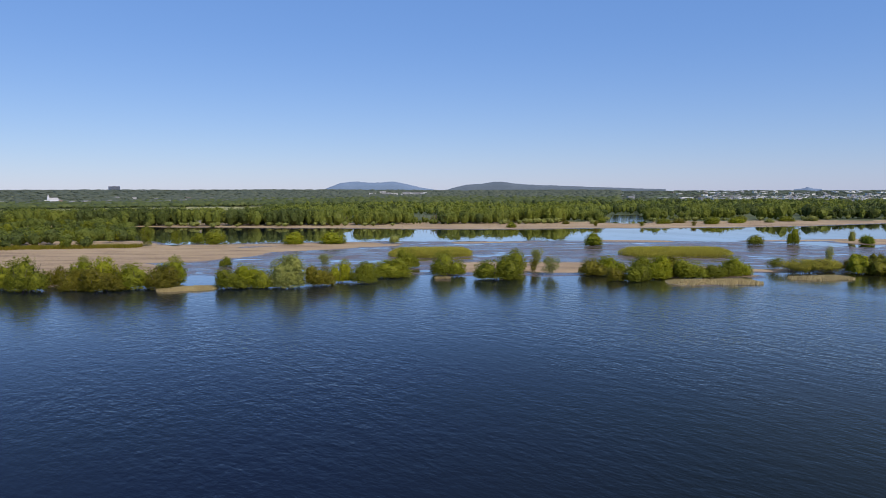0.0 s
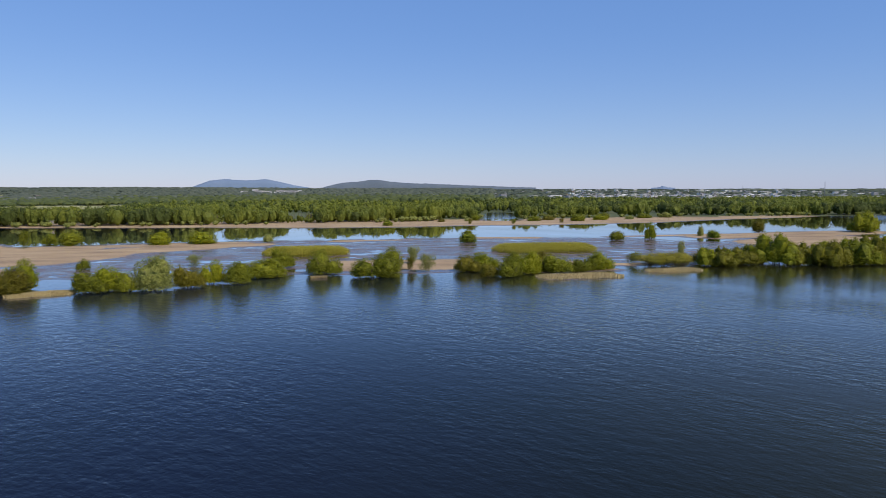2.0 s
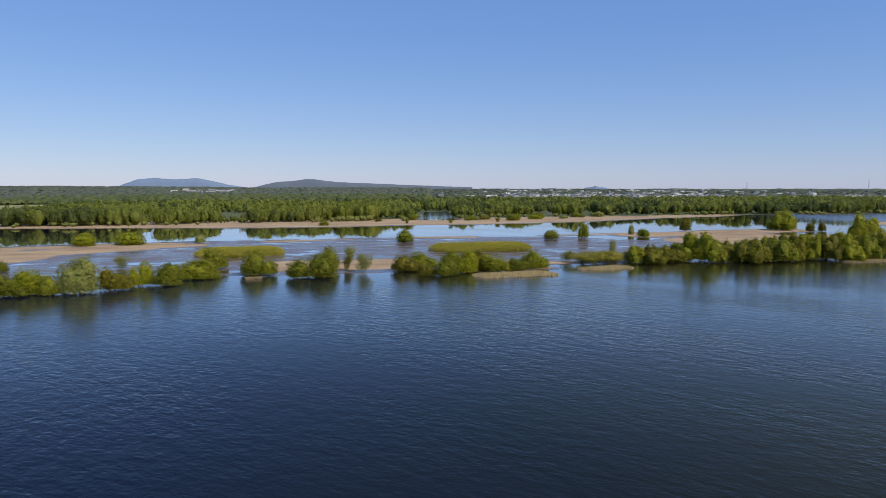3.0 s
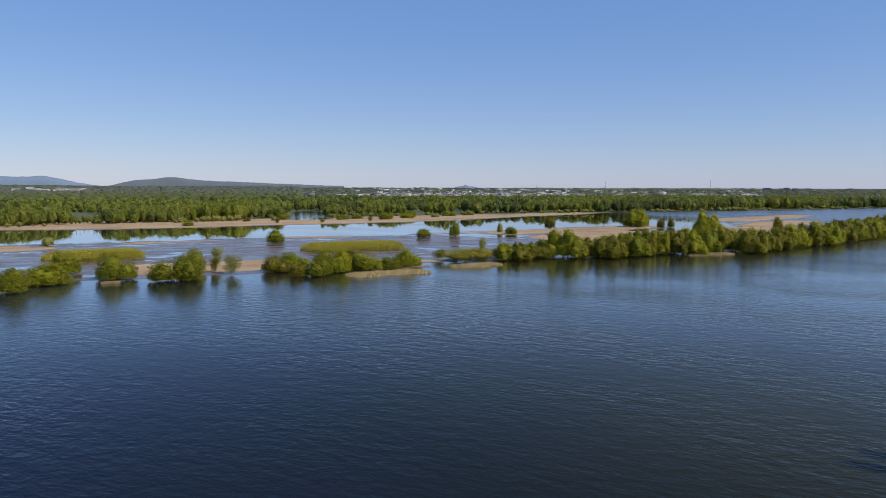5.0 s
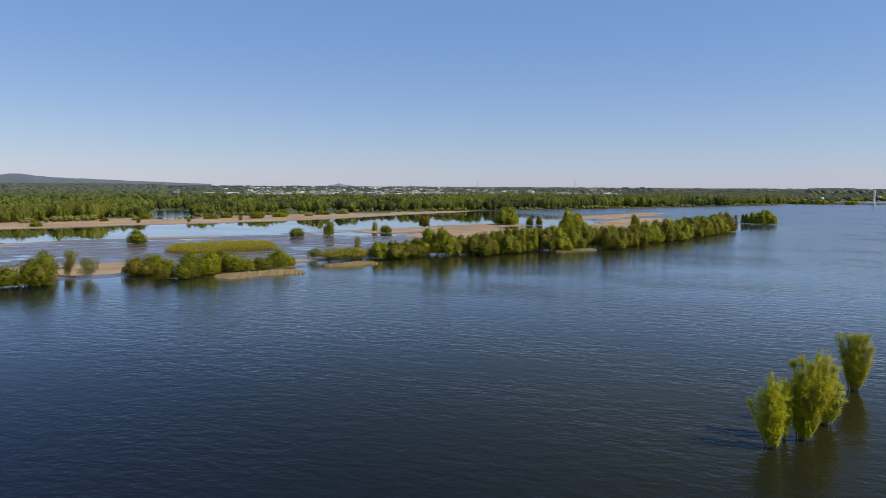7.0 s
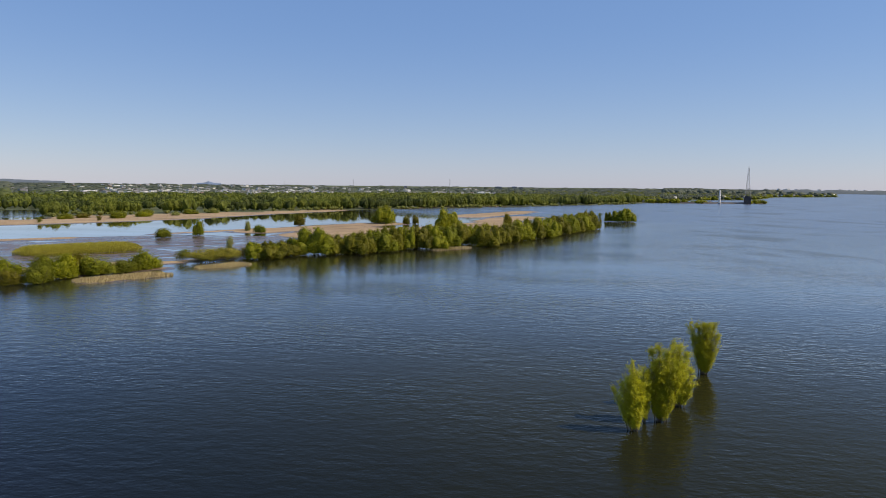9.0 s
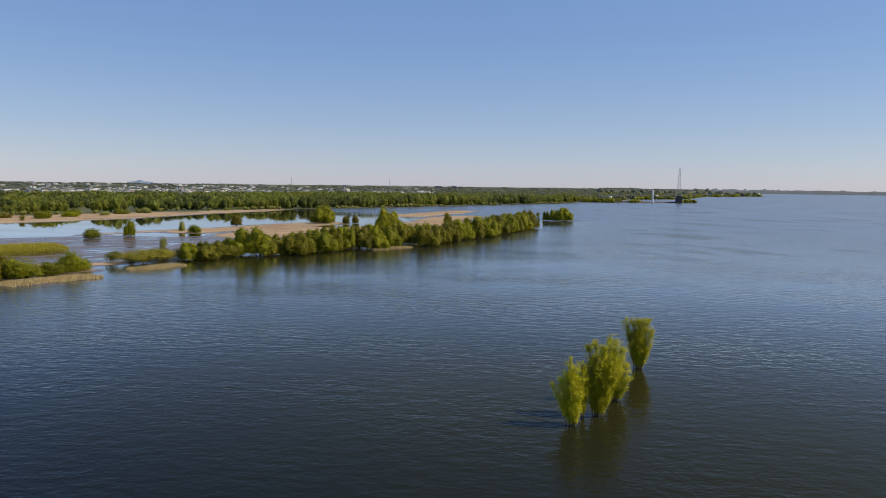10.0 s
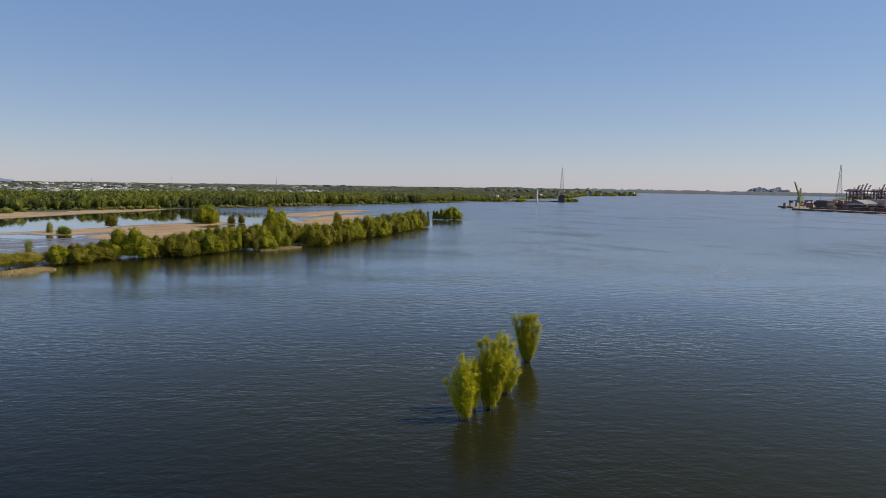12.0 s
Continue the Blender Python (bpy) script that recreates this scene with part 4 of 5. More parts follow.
# ---- far woods ----
def wood_front(px, py, lo, hi, per, size, lobes=6, broad=1.0):
    """Trees of a wood as one mass: each a dense heart behind upright plumes of leaf sprays."""
    k = len(px)
    r = rng
    h = lo + (hi - lo) * np.clip(0.5 + 0.75 * vnoise(px / 34, py / 30, 2) + r.normal(size=k) * 0.2, 0, 1.2)
    w = h * r.uniform(0.30, 0.46, k) * broad
    foot = np.stack([px, py, land(px, py)], 1)
    a = np.arange(lobes) * 2 * np.pi / lobes + r.uniform(0, 6.28, (k, 1)) + r.normal(size=(k, lobes)) * 0.3
    q = r.uniform(0.15, 0.72, (k, lobes))
    tip = (1.04 - 0.42 * q ** 1.5) * r.uniform(0.80, 1.0, (k, lobes))
    deep = r.uniform(0.24, 0.38, (k, lobes)) * tip
    c = foot[:, None] + np.stack([q * w[:, None] * np.cos(a), q * w[:, None] * np.sin(a), (tip - deep) * h[:, None]], 2)
    broadness = w[:, None] * r.uniform(0.44, 0.62, (k, lobes))
    rad = np.stack([broadness, broadness, deep * h[:, None]], 2)
    n = per // lobes
    d = r.normal(size=(k, lobes, n, 3))
    d /= np.linalg.norm(d, axis=3, keepdims=True)
    p = c[:, :, None] + d * rad[:, :, None] * r.uniform(0.70, 1.12, (k, lobes, n, 1))
    p[..., 2] = np.maximum(p[..., 2], 0.4)
    face = d + r.normal(size=d.shape) * 0.3 + np.array([0, 0, 0.3])
    coat = small_leaves(p.reshape(-1, 3), face.reshape(-1, 3), size, r, 0.6)
    ball, tri = BALL[2 if per >= 60 else 1]
    inner = ball[None] * np.stack([w * 0.62, w * 0.62, h * 0.38], 1)[:, None] * r.uniform(0.75, 1.15, (k, len(ball), 1)) + (foot + np.stack([0 * h, 0 * h, h * 0.42], 1))[:, None]
    return join(coat, sprigs(inner.reshape(-1, 3), (tri[None] + len(ball) * np.arange(k)[:, None, None]).reshape(-1, 3)))


def wood_edge(x):
    return np.interp(x, [-700, -290, -200, -80, 0, 119, 160, 260, 300, 393, 497, 674, 870, 1073, 1217], [598, 602, 590, 592, 606, 622, 652, 664, 660, 664, 652, 648, 632, 626, 660])


def near_pond(x, y):
    return strip(x, y, (163, 640, 208, 800, 19)) > 0


def make_woods():
    n = 12400
    x = rng.uniform(-640, 1230, n)
    y = wood_edge(x) + rng.uniform(0, 1, n) ** 1.45 * 620 + 8 * vnoise(x / 20, x / 31)
    depth = y - wood_edge(x)
    clear = vnoise(x / 70 + 4, y / 50, 2) > 0.34
    gap = (vnoise(x / 24 + 8, y / 15, 2) > 0.22) & (depth < 45) & (x > 110)
    belt = depth > np.interp(x / y, [-0.30, -0.16], [190, 640])        # fields lie behind the left end of the wood
    opening = ((np.abs(x / y + 0.134) < 0.011) & (depth < 120)) | ((np.abs(x / y + 0.023) < 0.021) & (depth < 60))
    ok = ~(opening & (rng.uniform(0, 1, n) < 0.35)) & ~near_pond(x, y) & ~(clear & (depth > 20)) & ~gap & ~belt
    x, y, depth = x[ok], y[ok], depth[ok]
    low = np.where(opening[ok], 0.40, 1.0)                             # lower trees in the openings, which are set by bearing to fit the view
    front = depth < 32
    tint = 1.1 * vnoise(x / 42 + 2, y / 46, 2) + rng.normal(size=len(x)) * 0.22 + np.interp(x, [-300, -120, 0, 100, 260, 700, 1100], [-0.35, 0.0, 0.25, 0.25, -0.15, 0.0, 0.3])
    sx = rng.uniform(-300, 1200, 420)                                  # low brush before the wood
    sy = wood_edge(sx) + rng.uniform(-22, 4, 420)
    fine = (vnoise(sx / 30, sy / 30, 2) > -0.05) & ~near_pond(sx, sy)
    sx, sy = np.append(sx[fine], rng.uniform(128, 250, 70)), np.append(sy[fine], rng.uniform(632, 690, 70))
    dry = strip(sx, sy, (165, 625, 208, 800, 18)) < 0
    sx, sy = sx[dry], sy[dry]
    for colour, pick, label in (("wood", (tint > -0.25) & (tint < 0.3), "dense riverside woodland in fresh spring leaf"), ("wood_light", tint >= 0.3, "pale yellow-green trees of the riverside woodland"), ("wood_dark", tint <= -0.25, "dark green trees of the riverside woodland")):
        a, m, c = front & pick, (depth >= 32) & (depth < 230) & pick, (depth >= 230) & pick
        sets = [wood_front(x[a], y[a], np.interp(x[a], [-70, -30, 110, 150], [14, 10, 10, 8]) * low[a], 18 * low[a], 270, 0.6), wood_front(x[m], y[m], 7.5 * low[m], 15.5 * low[m], 40, 1.0, 5), wood_front(x[c], y[c], 8, 15, 12, 1.8, 3)]
        tagged(new("woodland", mesh_np("woodland", *join(*sets), LEAF[colour], None, True)), label, "woods", kind="stuff")
    tagged(new("woodland_brush", mesh_np("woodland_brush", *wood_front(sx, sy, 2.5, 5.5, 64, 0.6, 5, 2.0), LEAF["pale"], None, True)), "pale low brush along the edge of the riverside woodland", "bushes", kind="stuff")
    st = [tube([(a, b, -0.3), (a, b, 8)], 0.22, 0.1, 4) for a, b in zip(x[front][:1200], y[front][:1200])]
    tagged(new("woodland_stems", mesh_np("woodland_stems", *join(*st), BARK)), "grey stems along the edge of the riverside woodland", "tree trunks", kind="stuff")
    # the nearer wood behind the reed flat
    x = rng.uniform(-520, -185, 900)
    y = rng.uniform(352, 620, 900)
    ok = (y < 600) & (x < -168 - (y - 385) * 0.45) & (y > 358 + 6 * vnoise(x / 15, x / 9))
    x, y = x[ok], y[ok]
    tint = rng.uniform(0, 1, len(x))
    for colour, pick, label in (("wood", tint < 0.45, "low wood of willows behind the reed flat"), ("wood_dark", (tint >= 0.45) & (tint < 0.75), "dark green willows of the low wood"), ("olive", tint >= 0.75, "olive willows of the low wood")):
        tagged(new("thicket_wood", mesh_np("thicket_wood", *wood_front(x[pick], y[pick], 5, 10.5, 203, 0.58, 7, 1.25), LEAF[colour], None, True)), label, "woods", kind="stuff")


make_woods()


def make_far_woods():
    """Treetops out to the horizon."""
    g = (1 + 5 ** 0.5) / 2
    iv = np.array([(-1, g, 0), (1, g, 0), (-1, -g, 0), (1, -g, 0), (0, -1, g), (0, 1, g), (0, -1, -g), (0, 1, -g), (g, 0, -1), (g, 0, 1), (-g, 0, -1), (-g, 0, 1)]) / 1.9
    tri = np.array([(0, 11, 5), (0, 5, 1), (0, 1, 7), (0, 7, 10), (0, 10, 11), (1, 5, 9), (5, 11, 4), (11, 10, 2), (10, 7, 6), (7, 1, 8), (3, 9, 4), (3, 4, 2), (3, 2, 6), (3, 6, 8), (3, 8, 9), (4, 9, 5), (2, 4, 11), (6, 2, 10), (8, 6, 7), (9, 8, 1)])
    tri = tri[iv[tri].mean(1)[:, 2] > -0.35]
    n = 28000
    far = np.exp(rng.uniform(np.log(1150), np.log(4930), n))
    a = np.radians(rng.uniform(-40, 104, n))
    x, y = far * np.sin(a), far * np.cos(a)
    deep = y - np.interp(x, [p[0] for p in FAR_BANK], [p[1] for p in FAR_BANK])
    deg = np.degrees(a)
    town = (far > 1150) & (deg > 14) & (deg < 63)
    low = town
    right = (far > 4330) & (deg > 55)
    shore = (x > 1217) & (deep > 25)
    ok = ((deep > 560) & (x < 1217)) | shore | right | ((x > 2500) & (y < 30))
    ok &= ~(low & (rng.uniform(0, 1, n) < np.where(deg > 0, 0.6, 0.4))) & ~((vnoise(x / 260, y / 330, 2) > 0.5) & (far > 1300))
    ok &= ~((x > 1217) & (far < 2700) & (deg > 50)) & ~((far > 4000) & (deg > 66))
    ok &= ~((deg < -14) & (far < 1330)) & ~((deg < -22) & (far > 1700) & (far < 2700) & (rng.uniform(0, 1, n) < 0.6)) & ~near_pond(x, y)
    x, y, far, low, k = x[ok], y[ok], far[ok], low[ok], ok.sum()
    w = np.maximum(5.0, far / 400) * rng.uniform(0.7, 1.3, k)
    h = rng.uniform(9, 16, k) * np.where(low, 0.42, 1) * np.interp(np.degrees(np.arctan2(x, y)), [-18, -8], [0.6, 1]) * np.where(far * (x > 2500) > 4330, 0.65, 1) * np.where((x > 1217) & (far < 4330) & (y < 0.75 * x), 1.15, 1)
    s = np.stack([w * 1.7, w * 1.7, h * 0.46], 1)
    v = iv[None] * s[:, None] * rng.uniform(0.88, 1.12, (k, 12, 1)) + np.stack([x, y, land(x, y) + h * 0.5], 1)[:, None]
    # farther treetops take the bluer leaves, as haze in their colour
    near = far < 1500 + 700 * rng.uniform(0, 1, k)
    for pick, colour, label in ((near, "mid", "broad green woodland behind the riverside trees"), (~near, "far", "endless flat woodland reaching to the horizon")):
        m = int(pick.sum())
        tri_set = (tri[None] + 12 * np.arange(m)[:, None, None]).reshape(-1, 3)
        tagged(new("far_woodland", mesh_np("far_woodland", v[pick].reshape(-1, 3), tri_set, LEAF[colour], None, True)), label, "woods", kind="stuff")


make_far_woods()


def make_shore_wood():
    """The wooded far shore upriver, beyond the stone jetty."""
    k = 3600
    far = np.exp(rng.uniform(np.log(1330), np.log(2700), k))
    a = np.radians(rng.uniform(50, 76, k))
    x, y = far * np.sin(a), far * np.cos(a)
    deep = y - np.interp(x, [p[0] for p in FAR_BANK], [p[1] for p in FAR_BANK])
    ok = (deep > 8) & (x > 1217) & ~((vnoise(x / 90 + 3, y / 70, 2) > 0.35) & (deep > 40))
    x, y, deep = x[ok], y[ok], deep[ok]
    tint = vnoise(x / 60, y / 50, 2) + rng.normal(size=len(x)) * 0.3
    for colour, pick, label in (("wood_light", tint > 0.25, "fresh green woods of the far shore upriver"), ("far", tint <= 0.25, "haze-toned green woods of the far shore upriver")):
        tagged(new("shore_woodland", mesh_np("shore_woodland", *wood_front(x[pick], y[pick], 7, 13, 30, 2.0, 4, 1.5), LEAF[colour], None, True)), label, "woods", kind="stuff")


make_shore_wood()


# ---- hills on the horizon ----
def hill(name, mat, a0, a1, far, profile, label):
    """A long ridge between two bearings; profile: its height along it."""
    u = np.linspace(0, 1, 90)
    d = np.linspace(-1, 1, 9)
    a = np.radians(a0 + (a1 - a0) * u)
    hh = np.interp(u, [p[0] for p in profile], [p[1] for p in profile]) + 1.2 * vnoise(u * 22, 0 * u + 3.3, 3)
    hh = np.convolve(np.pad(hh, 2, "edge"), np.ones(5) / 5, "valid")
    v = np.array([((far + 55 * q) * math.sin(t), (far + 55 * q) * math.cos(t), 12 + max(0.0, z - 12) * (1 - q * q) ** 0.6 + 2.0 * float(vnoise(t * 700, q * 2.0, 2)) * (1 - q * q)) for t, z in zip(a, hh) for q in d])
    f = np.array([(i * 9 + j, (i + 1) * 9 + j, (i + 1) * 9 + j + 1, i * 9 + j + 1) for i in range(89) for j in range(8)])
    tagged(new(name, mesh_np(name, v, f, mat, None, True)), label, "hill", kind="structure")


hill("backdrop_hill", HILLFAR, -9.8, -0.6, 4870, [(0, 26), (0.08, 50), (0.17, 78), (0.3, 88), (0.42, 80), (0.52, 80), (0.63, 88), (0.74, 70), (0.86, 48), (1, 28)], "long hill on the horizon, coloured haze-blue")
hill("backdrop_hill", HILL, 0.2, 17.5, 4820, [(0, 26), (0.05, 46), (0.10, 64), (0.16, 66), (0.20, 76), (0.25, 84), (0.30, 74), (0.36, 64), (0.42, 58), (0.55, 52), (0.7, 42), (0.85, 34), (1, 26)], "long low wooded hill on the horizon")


def far_belt():
    """The wooded shore that closes the reach upriver, haze painted into its colour."""
    u = np.linspace(0, 1, 420)
    a = np.radians(66 + 38 * u)
    h = 19 + 5 * vnoise(u * 40, 0 * u + 1.7, 3) + 2.5 * vnoise(u * 170, 0 * u + 7.1, 2)
    rows = [(4240, np.full(420, -1.0)), (4262, 0.45 * h), (4310, h), (4380, 0.97 * h), (4470, 0.6 * h)]
    v = np.array([(q * math.sin(t), q * math.cos(t), z) for q, zs in rows for t, z in zip(a, zs)])
    f = np.array([(i * 420 + j, i * 420 + j + 1, (i + 1) * 420 + j + 1, (i + 1) * 420 + j) for i in range(4) for j in range(419)])
    tagged(new("backdrop_shore", mesh_np("backdrop_shore", v, f, HAZE_SHORE, None, True)), "haze-coloured wooded shore that closes the river reach", "shore", kind="structure")


far_belt()


# ---- the far bank: masts, town and church ----
def lattice(base, top, height, levels, r, foot_z=0.0):
    """Legs, braces of a tapering four-legged lattice: lists of arrays."""
    legs, braces = [], []
    corner = [(-1, -1), (1, -1), (1, 1), (-1, 1)]
    wide = lambda u: (base + (top - base) * u ** 0.8) / 2
    us = np.linspace(0, 1, levels + 1)
    for cx, cy in corner:
        legs.append(tube([(cx * wide(u), cy * wide(u), foot_z + height * u) for u in us], r, r * 0.6, 4))
    for a, b in zip(us[:-1], us[1:]):
        for k in range(4):
            (x0, y0), (x1, y1) = corner[k], corner[(k + 1) % 4]
            za, zb = foot_z + height * a, foot_z + height * b
            braces.append(bar((x0 * wide(a), y0 * wide(a), za), (x1 * wide(b), y1 * wide(b), zb), r * 0.5))
            braces.append(bar((x1 * wide(a), y1 * wide(a), za), (x0 * wide(b), y0 * wide(b), zb), r * 0.5))
            braces.append(bar((x0 * wide(b), y0 * wide(b), zb), (x1 * wide(b), y1 * wide(b), zb), r * 0.5))
    return legs, braces


def pylon(x, y, z, base, top, height, levels, r, label, arms=(), plinth=None, turn=0):
    ob = thing("pylon", pose(x, y, z, 0, 0, turn), label, "pylon", "river pylons")
    foot = 0.0
    if plinth:
        w, foot = plinth
        part("plinth", join(box(-w, w, -w, w, -2.5, foot * 0.8), box(-w * 0.8, w * 0.8, -w * 0.8, w * 0.8, foot * 0.8, foot)), DARKSTEEL, ob, "dark concrete caisson in the water")
    legs, braces = lattice(base, top, height - foot, levels, r, foot)
    for d in legs:
        part("leg", d, STEEL, ob)
    part("bracing", join(*braces), STEEL, ob)
    for u, w in arms:
        h = foot + (height - foot) * u
        part("crossarm", join(bar((-w, 0, h), (w, 0, h), r), bar((-w, 0, h), (0, 0, h + 2.5), r * 0.6), bar((w, 0, h), (0, 0, h + 2.5), r * 0.6)), STEEL, ob)
    part("tip", tube([(0, 0, height), (0, 0, height + 3)], r, r * 0.3, 4), STEEL, ob)


pylon(1326, 508, 0, 9.5, 1.6, 66, 11, 0.27, "tall grey lattice pylon on a dark caisson in the river", ((0.78, 6), (0.9, 5)), (6, 14), 20)
pylon(2735, 60, 1.4, 21, 2.2, 115, 12, 0.36, "tall grey lattice river-crossing pylon beyond the docks", ((0.95, 9),), None, 10)


def mast(bearing, far, height, z, label):
    a = radians(bearing)
    ob = thing("radio_mast", pose(far * math.sin(a), far * math.cos(a), z), label, "mast", "thin radio masts over the town")
    legs, braces = lattice(1.5, 1.0, height, 9, 0.11)
    for d in legs:
        part("leg", d, STEEL, ob)
    part("bracing", join(*braces), STEEL, ob)


mast(38.4, 2380, 44, 0.4, "thin dark lattice radio mast above the town roofs")
mast(46.2, 1950, 44, 0.4, "thin dark lattice radio mast above the town roofs")
mast(33.0, 3300, 34, 2.0, "thin dark lattice radio mast above the town roofs")


def marker(x, y):
    ob = thing("marker_tower", pose(x, y, 0), "white tapered marker tower at the end of a jetty", "tower")
    part("footing", tube([(0, 0, -1.2), (0, 0, 1.2)], 3.6, 3.4, 12), GREY, ob, "grey concrete footing")
    part("shaft", tube([(0, 0, 1.2), (0, 0, 12), (0, 0, 23.5)], 1.9, 1.35, 12), WHITE, ob)
    part("lantern", join(tube([(0, 0, 23.5), (0, 0, 25)], 1.0, 0.9, 10), tube([(0, 0, 23.3), (0, 0, 23.6)], 1.9, 1.9, 12)), WHITE, ob)
    part("cap", tube([(0, 0, 25), (0, 0, 26)], 1.1, 0.1, 10), ROOF, ob, "dark lantern cap")


marker(1269, 536)

BUILT = {}


def building(x, y, z, w, d, h, turn, wall, style, label, category="building", group=""):
    """A far building: walls, roof and bands of windows."""
    key = (wall.name, style)
    m = pose(x, y, z, 0, 0, turn)
    if key in BUILT:
        src, w0, d0, h0 = BUILT[key]
        ob = copy_thing(src, m @ Matrix.Diagonal((w / w0, d / d0, h / h0, 1)))
        return tagged(ob, label, category, group)
    ob = thing(category.replace(" ", "_"), m @ Matrix.Diagonal((w, d, h, 1)), label, category, group)
    BUILT[key] = (ob, w, d, h)
    if style == "gable":
        shell = part("wall", box(-0.5, 0.5, -0.5, 0.5, -0.1, 0.62), wall, ob)
        v = np.array([(-0.55, -0.56, 0.6), (0.55, -0.56, 0.6), (0.55, 0.56, 0.6), (-0.55, 0.56, 0.6), (-0.55, 0, 1), (0.55, 0, 1)])
        part("roof", join((v[[0, 1, 5, 4]], np.array([(0, 1, 2, 3)])), (v[[2, 3, 4, 5]], np.array([(0, 1, 2, 3)])), box(-0.5, 0.5, -0.5, 0.5, 0.6, 0.64), (np.array([(-0.5, -0.5, 0.62), (-0.5, 0.5, 0.62), (-0.5, 0.02, 0.98), (-0.5, -0.02, 0.98)]), np.array([(0, 1, 2, 3)])), (np.array([(0.5, -0.5, 0.62), (0.5, 0.5, 0.62), (0.5, 0.02, 0.98), (0.5, -0.02, 0.98)]), np.array([(0, 1, 2, 3)]))), ROOF, ob)
        for s in (-0.25, 0.25):
            part("window", box(s - 0.09, s + 0.09, -0.515, -0.49, 0.25, 0.45), PANE, shell)
    elif style == "shed":
        shell = part("wall", box(-0.5, 0.5, -0.5, 0.5, -0.1, 0.93), wall, ob)
        part("roof", join(box(-0.5, 0.5, -0.5, 0.5, 0.93, 0.96), box(-0.51, 0.51, -0.51, -0.49, 0.93, 1.0), box(-0.51, 0.51, 0.49, 0.51, 0.93, 1.0), box(-0.51, -0.49, -0.49, 0.49, 0.93, 1.0), box(0.49, 0.51, -0.49, 0.49, 0.93, 1.0)), WHITE if wall is WHITE else ROOF, ob)
        part("window", box(-0.40, 0.25, -0.512, -0.49, 0.5, 0.68), PANE, shell)
        part("gate", box(0.32, 0.44, -0.512, -0.49, 0.0, 0.5), GREY, shell)
    else:                                   # storeyed block
        n = 7
        shell = part("wall", box(-0.5, 0.5, -0.5, 0.5, -0.1, 0.96), wall, ob)
        part("roof", join(box(-0.5, 0.5, -0.5, 0.5, 0.96, 1.0), box(-0.15, 0.15, -0.2, 0.2, 1.0, 1.07)), ROOF, ob)
        for k in range(n):
            part("window", box(-0.46, 0.46, -0.52, -0.49, 0.06 + k * 0.9 / n, 0.06 + (k + 0.55) * 0.9 / n), PANE, shell)
    return ob


def at(bearing, far):
    a = radians(bearing)
    return far * math.sin(a), far * math.cos(a)


def make_town():
    r = random.Random(5)
    for k in range(500):
        b = r.choice((r.uniform(13, 62), r.uniform(20, 36), r.uniform(22, 50)))
        far = r.choice((r.uniform(1450, 2400), r.uniform(1900, 4300)))
        x, y = at(b, far)
        big = r.random() < 0.4
        wall = r.choice((WHITE, WHITE, WHITE, WHITE, GREY, WHITE, BRICKY))
        if big:
            building(x, y, float(land(x, y)), r.uniform(12, 34), r.uniform(10, 18), r.uniform(3.5, 5.2), -b + 38 + r.uniform(-12, 12), wall, "shed", "long low pale industrial hall with a flat roof", "warehouse", "halls of the far town")
        elif r.random() < 0.75:
            building(x, y, float(land(x, y)), r.uniform(8, 13), r.uniform(7, 9), r.uniform(4.5, 6.4), -b + 30 + r.uniform(-40, 40), wall, "gable", "small house with a dark pitched roof among trees", "house", "houses of the far town")
        else:
            building(x, y, float(land(x, y)), r.uniform(12, 19), r.uniform(10, 13), r.uniform(6, 9), -b + 38 + r.uniform(-15, 15), r.choice((WHITE, WHITE, GREY)), "block", "pale storeyed block standing over the town roofs", "apartment block", "blocks of the far town")
    for k in range(34):                     # the village on the other side
        b, far = r.uniform(-34, -13), r.uniform(1650, 2700)
        x, y = at(b, far)
        building(x, y, float(land(x, y)), r.uniform(9, 17), r.uniform(8, 11), r.uniform(6, 8), -b + r.uniform(-40, 40), r.choice((WHITE, GREY, BRICKY, GREY)), r.choice(("shed", "gable", "gable")), "small pale house among trees", "house", "houses of the village")
    for k in range(16):                     # roofs under the hills
        b, far = r.uniform(-6, -1), r.uniform(2500, 3000)
        x, y = at(b, far)
        building(x, y, float(land(x, y)), r.uniform(14, 34), r.uniform(12, 18), r.uniform(14, 18), -b, r.choice((WHITE, GREY)), "block", "pale storeyed block below the hills", "apartment block", "blocks under the hills")
    for b, w, h in ((50.1, 44, 14), (51.4, 30, 15), (51.9, 26, 12), (42.6, 18, 12)):
        x, y = at(b, 4350)
        building(x, y, float(land(x, y)), w, 22, h, -b, GREY, "block", "grey storeyed block on the horizon", "apartment block", "grey blocks on the horizon")
    x, y = at(-24.9, 4700)
    building(x, y, float(land(x, y)), 64, 30, 26, 24.9, BLUEB, "block", "wide dark blue glass office block on the horizon", "office block")
    r = random.Random(9)                    # high-rises upriver
    for k in range(15):
        b = 82.9 + 2.5 * k / 14 + r.uniform(-0.08, 0.08)
        x, y = at(b, 4500 + r.uniform(-30, 30))
        building(x, y, float(max(land(x, y), 0)), r.uniform(14, 26), 18, r.choice((24, 27, 30, 34, 40)), -b + 52, HAZY, "block", "grey high-rise block on the upriver skyline", "high-rise", "high-rises of the skyline")
    for k in range(12):
        b = r.uniform(70, 80)
        x, y = at(b, r.uniform(4480, 4600))
        building(x, y, float(max(land(x, y), 0)), r.uniform(12, 22), 14, r.uniform(14, 18), -b + 50, r.choice((GREY, HAZY, WHITE)), "block", "pale block on the far wooded shore", "apartment block", "blocks on the far shore")


make_town()


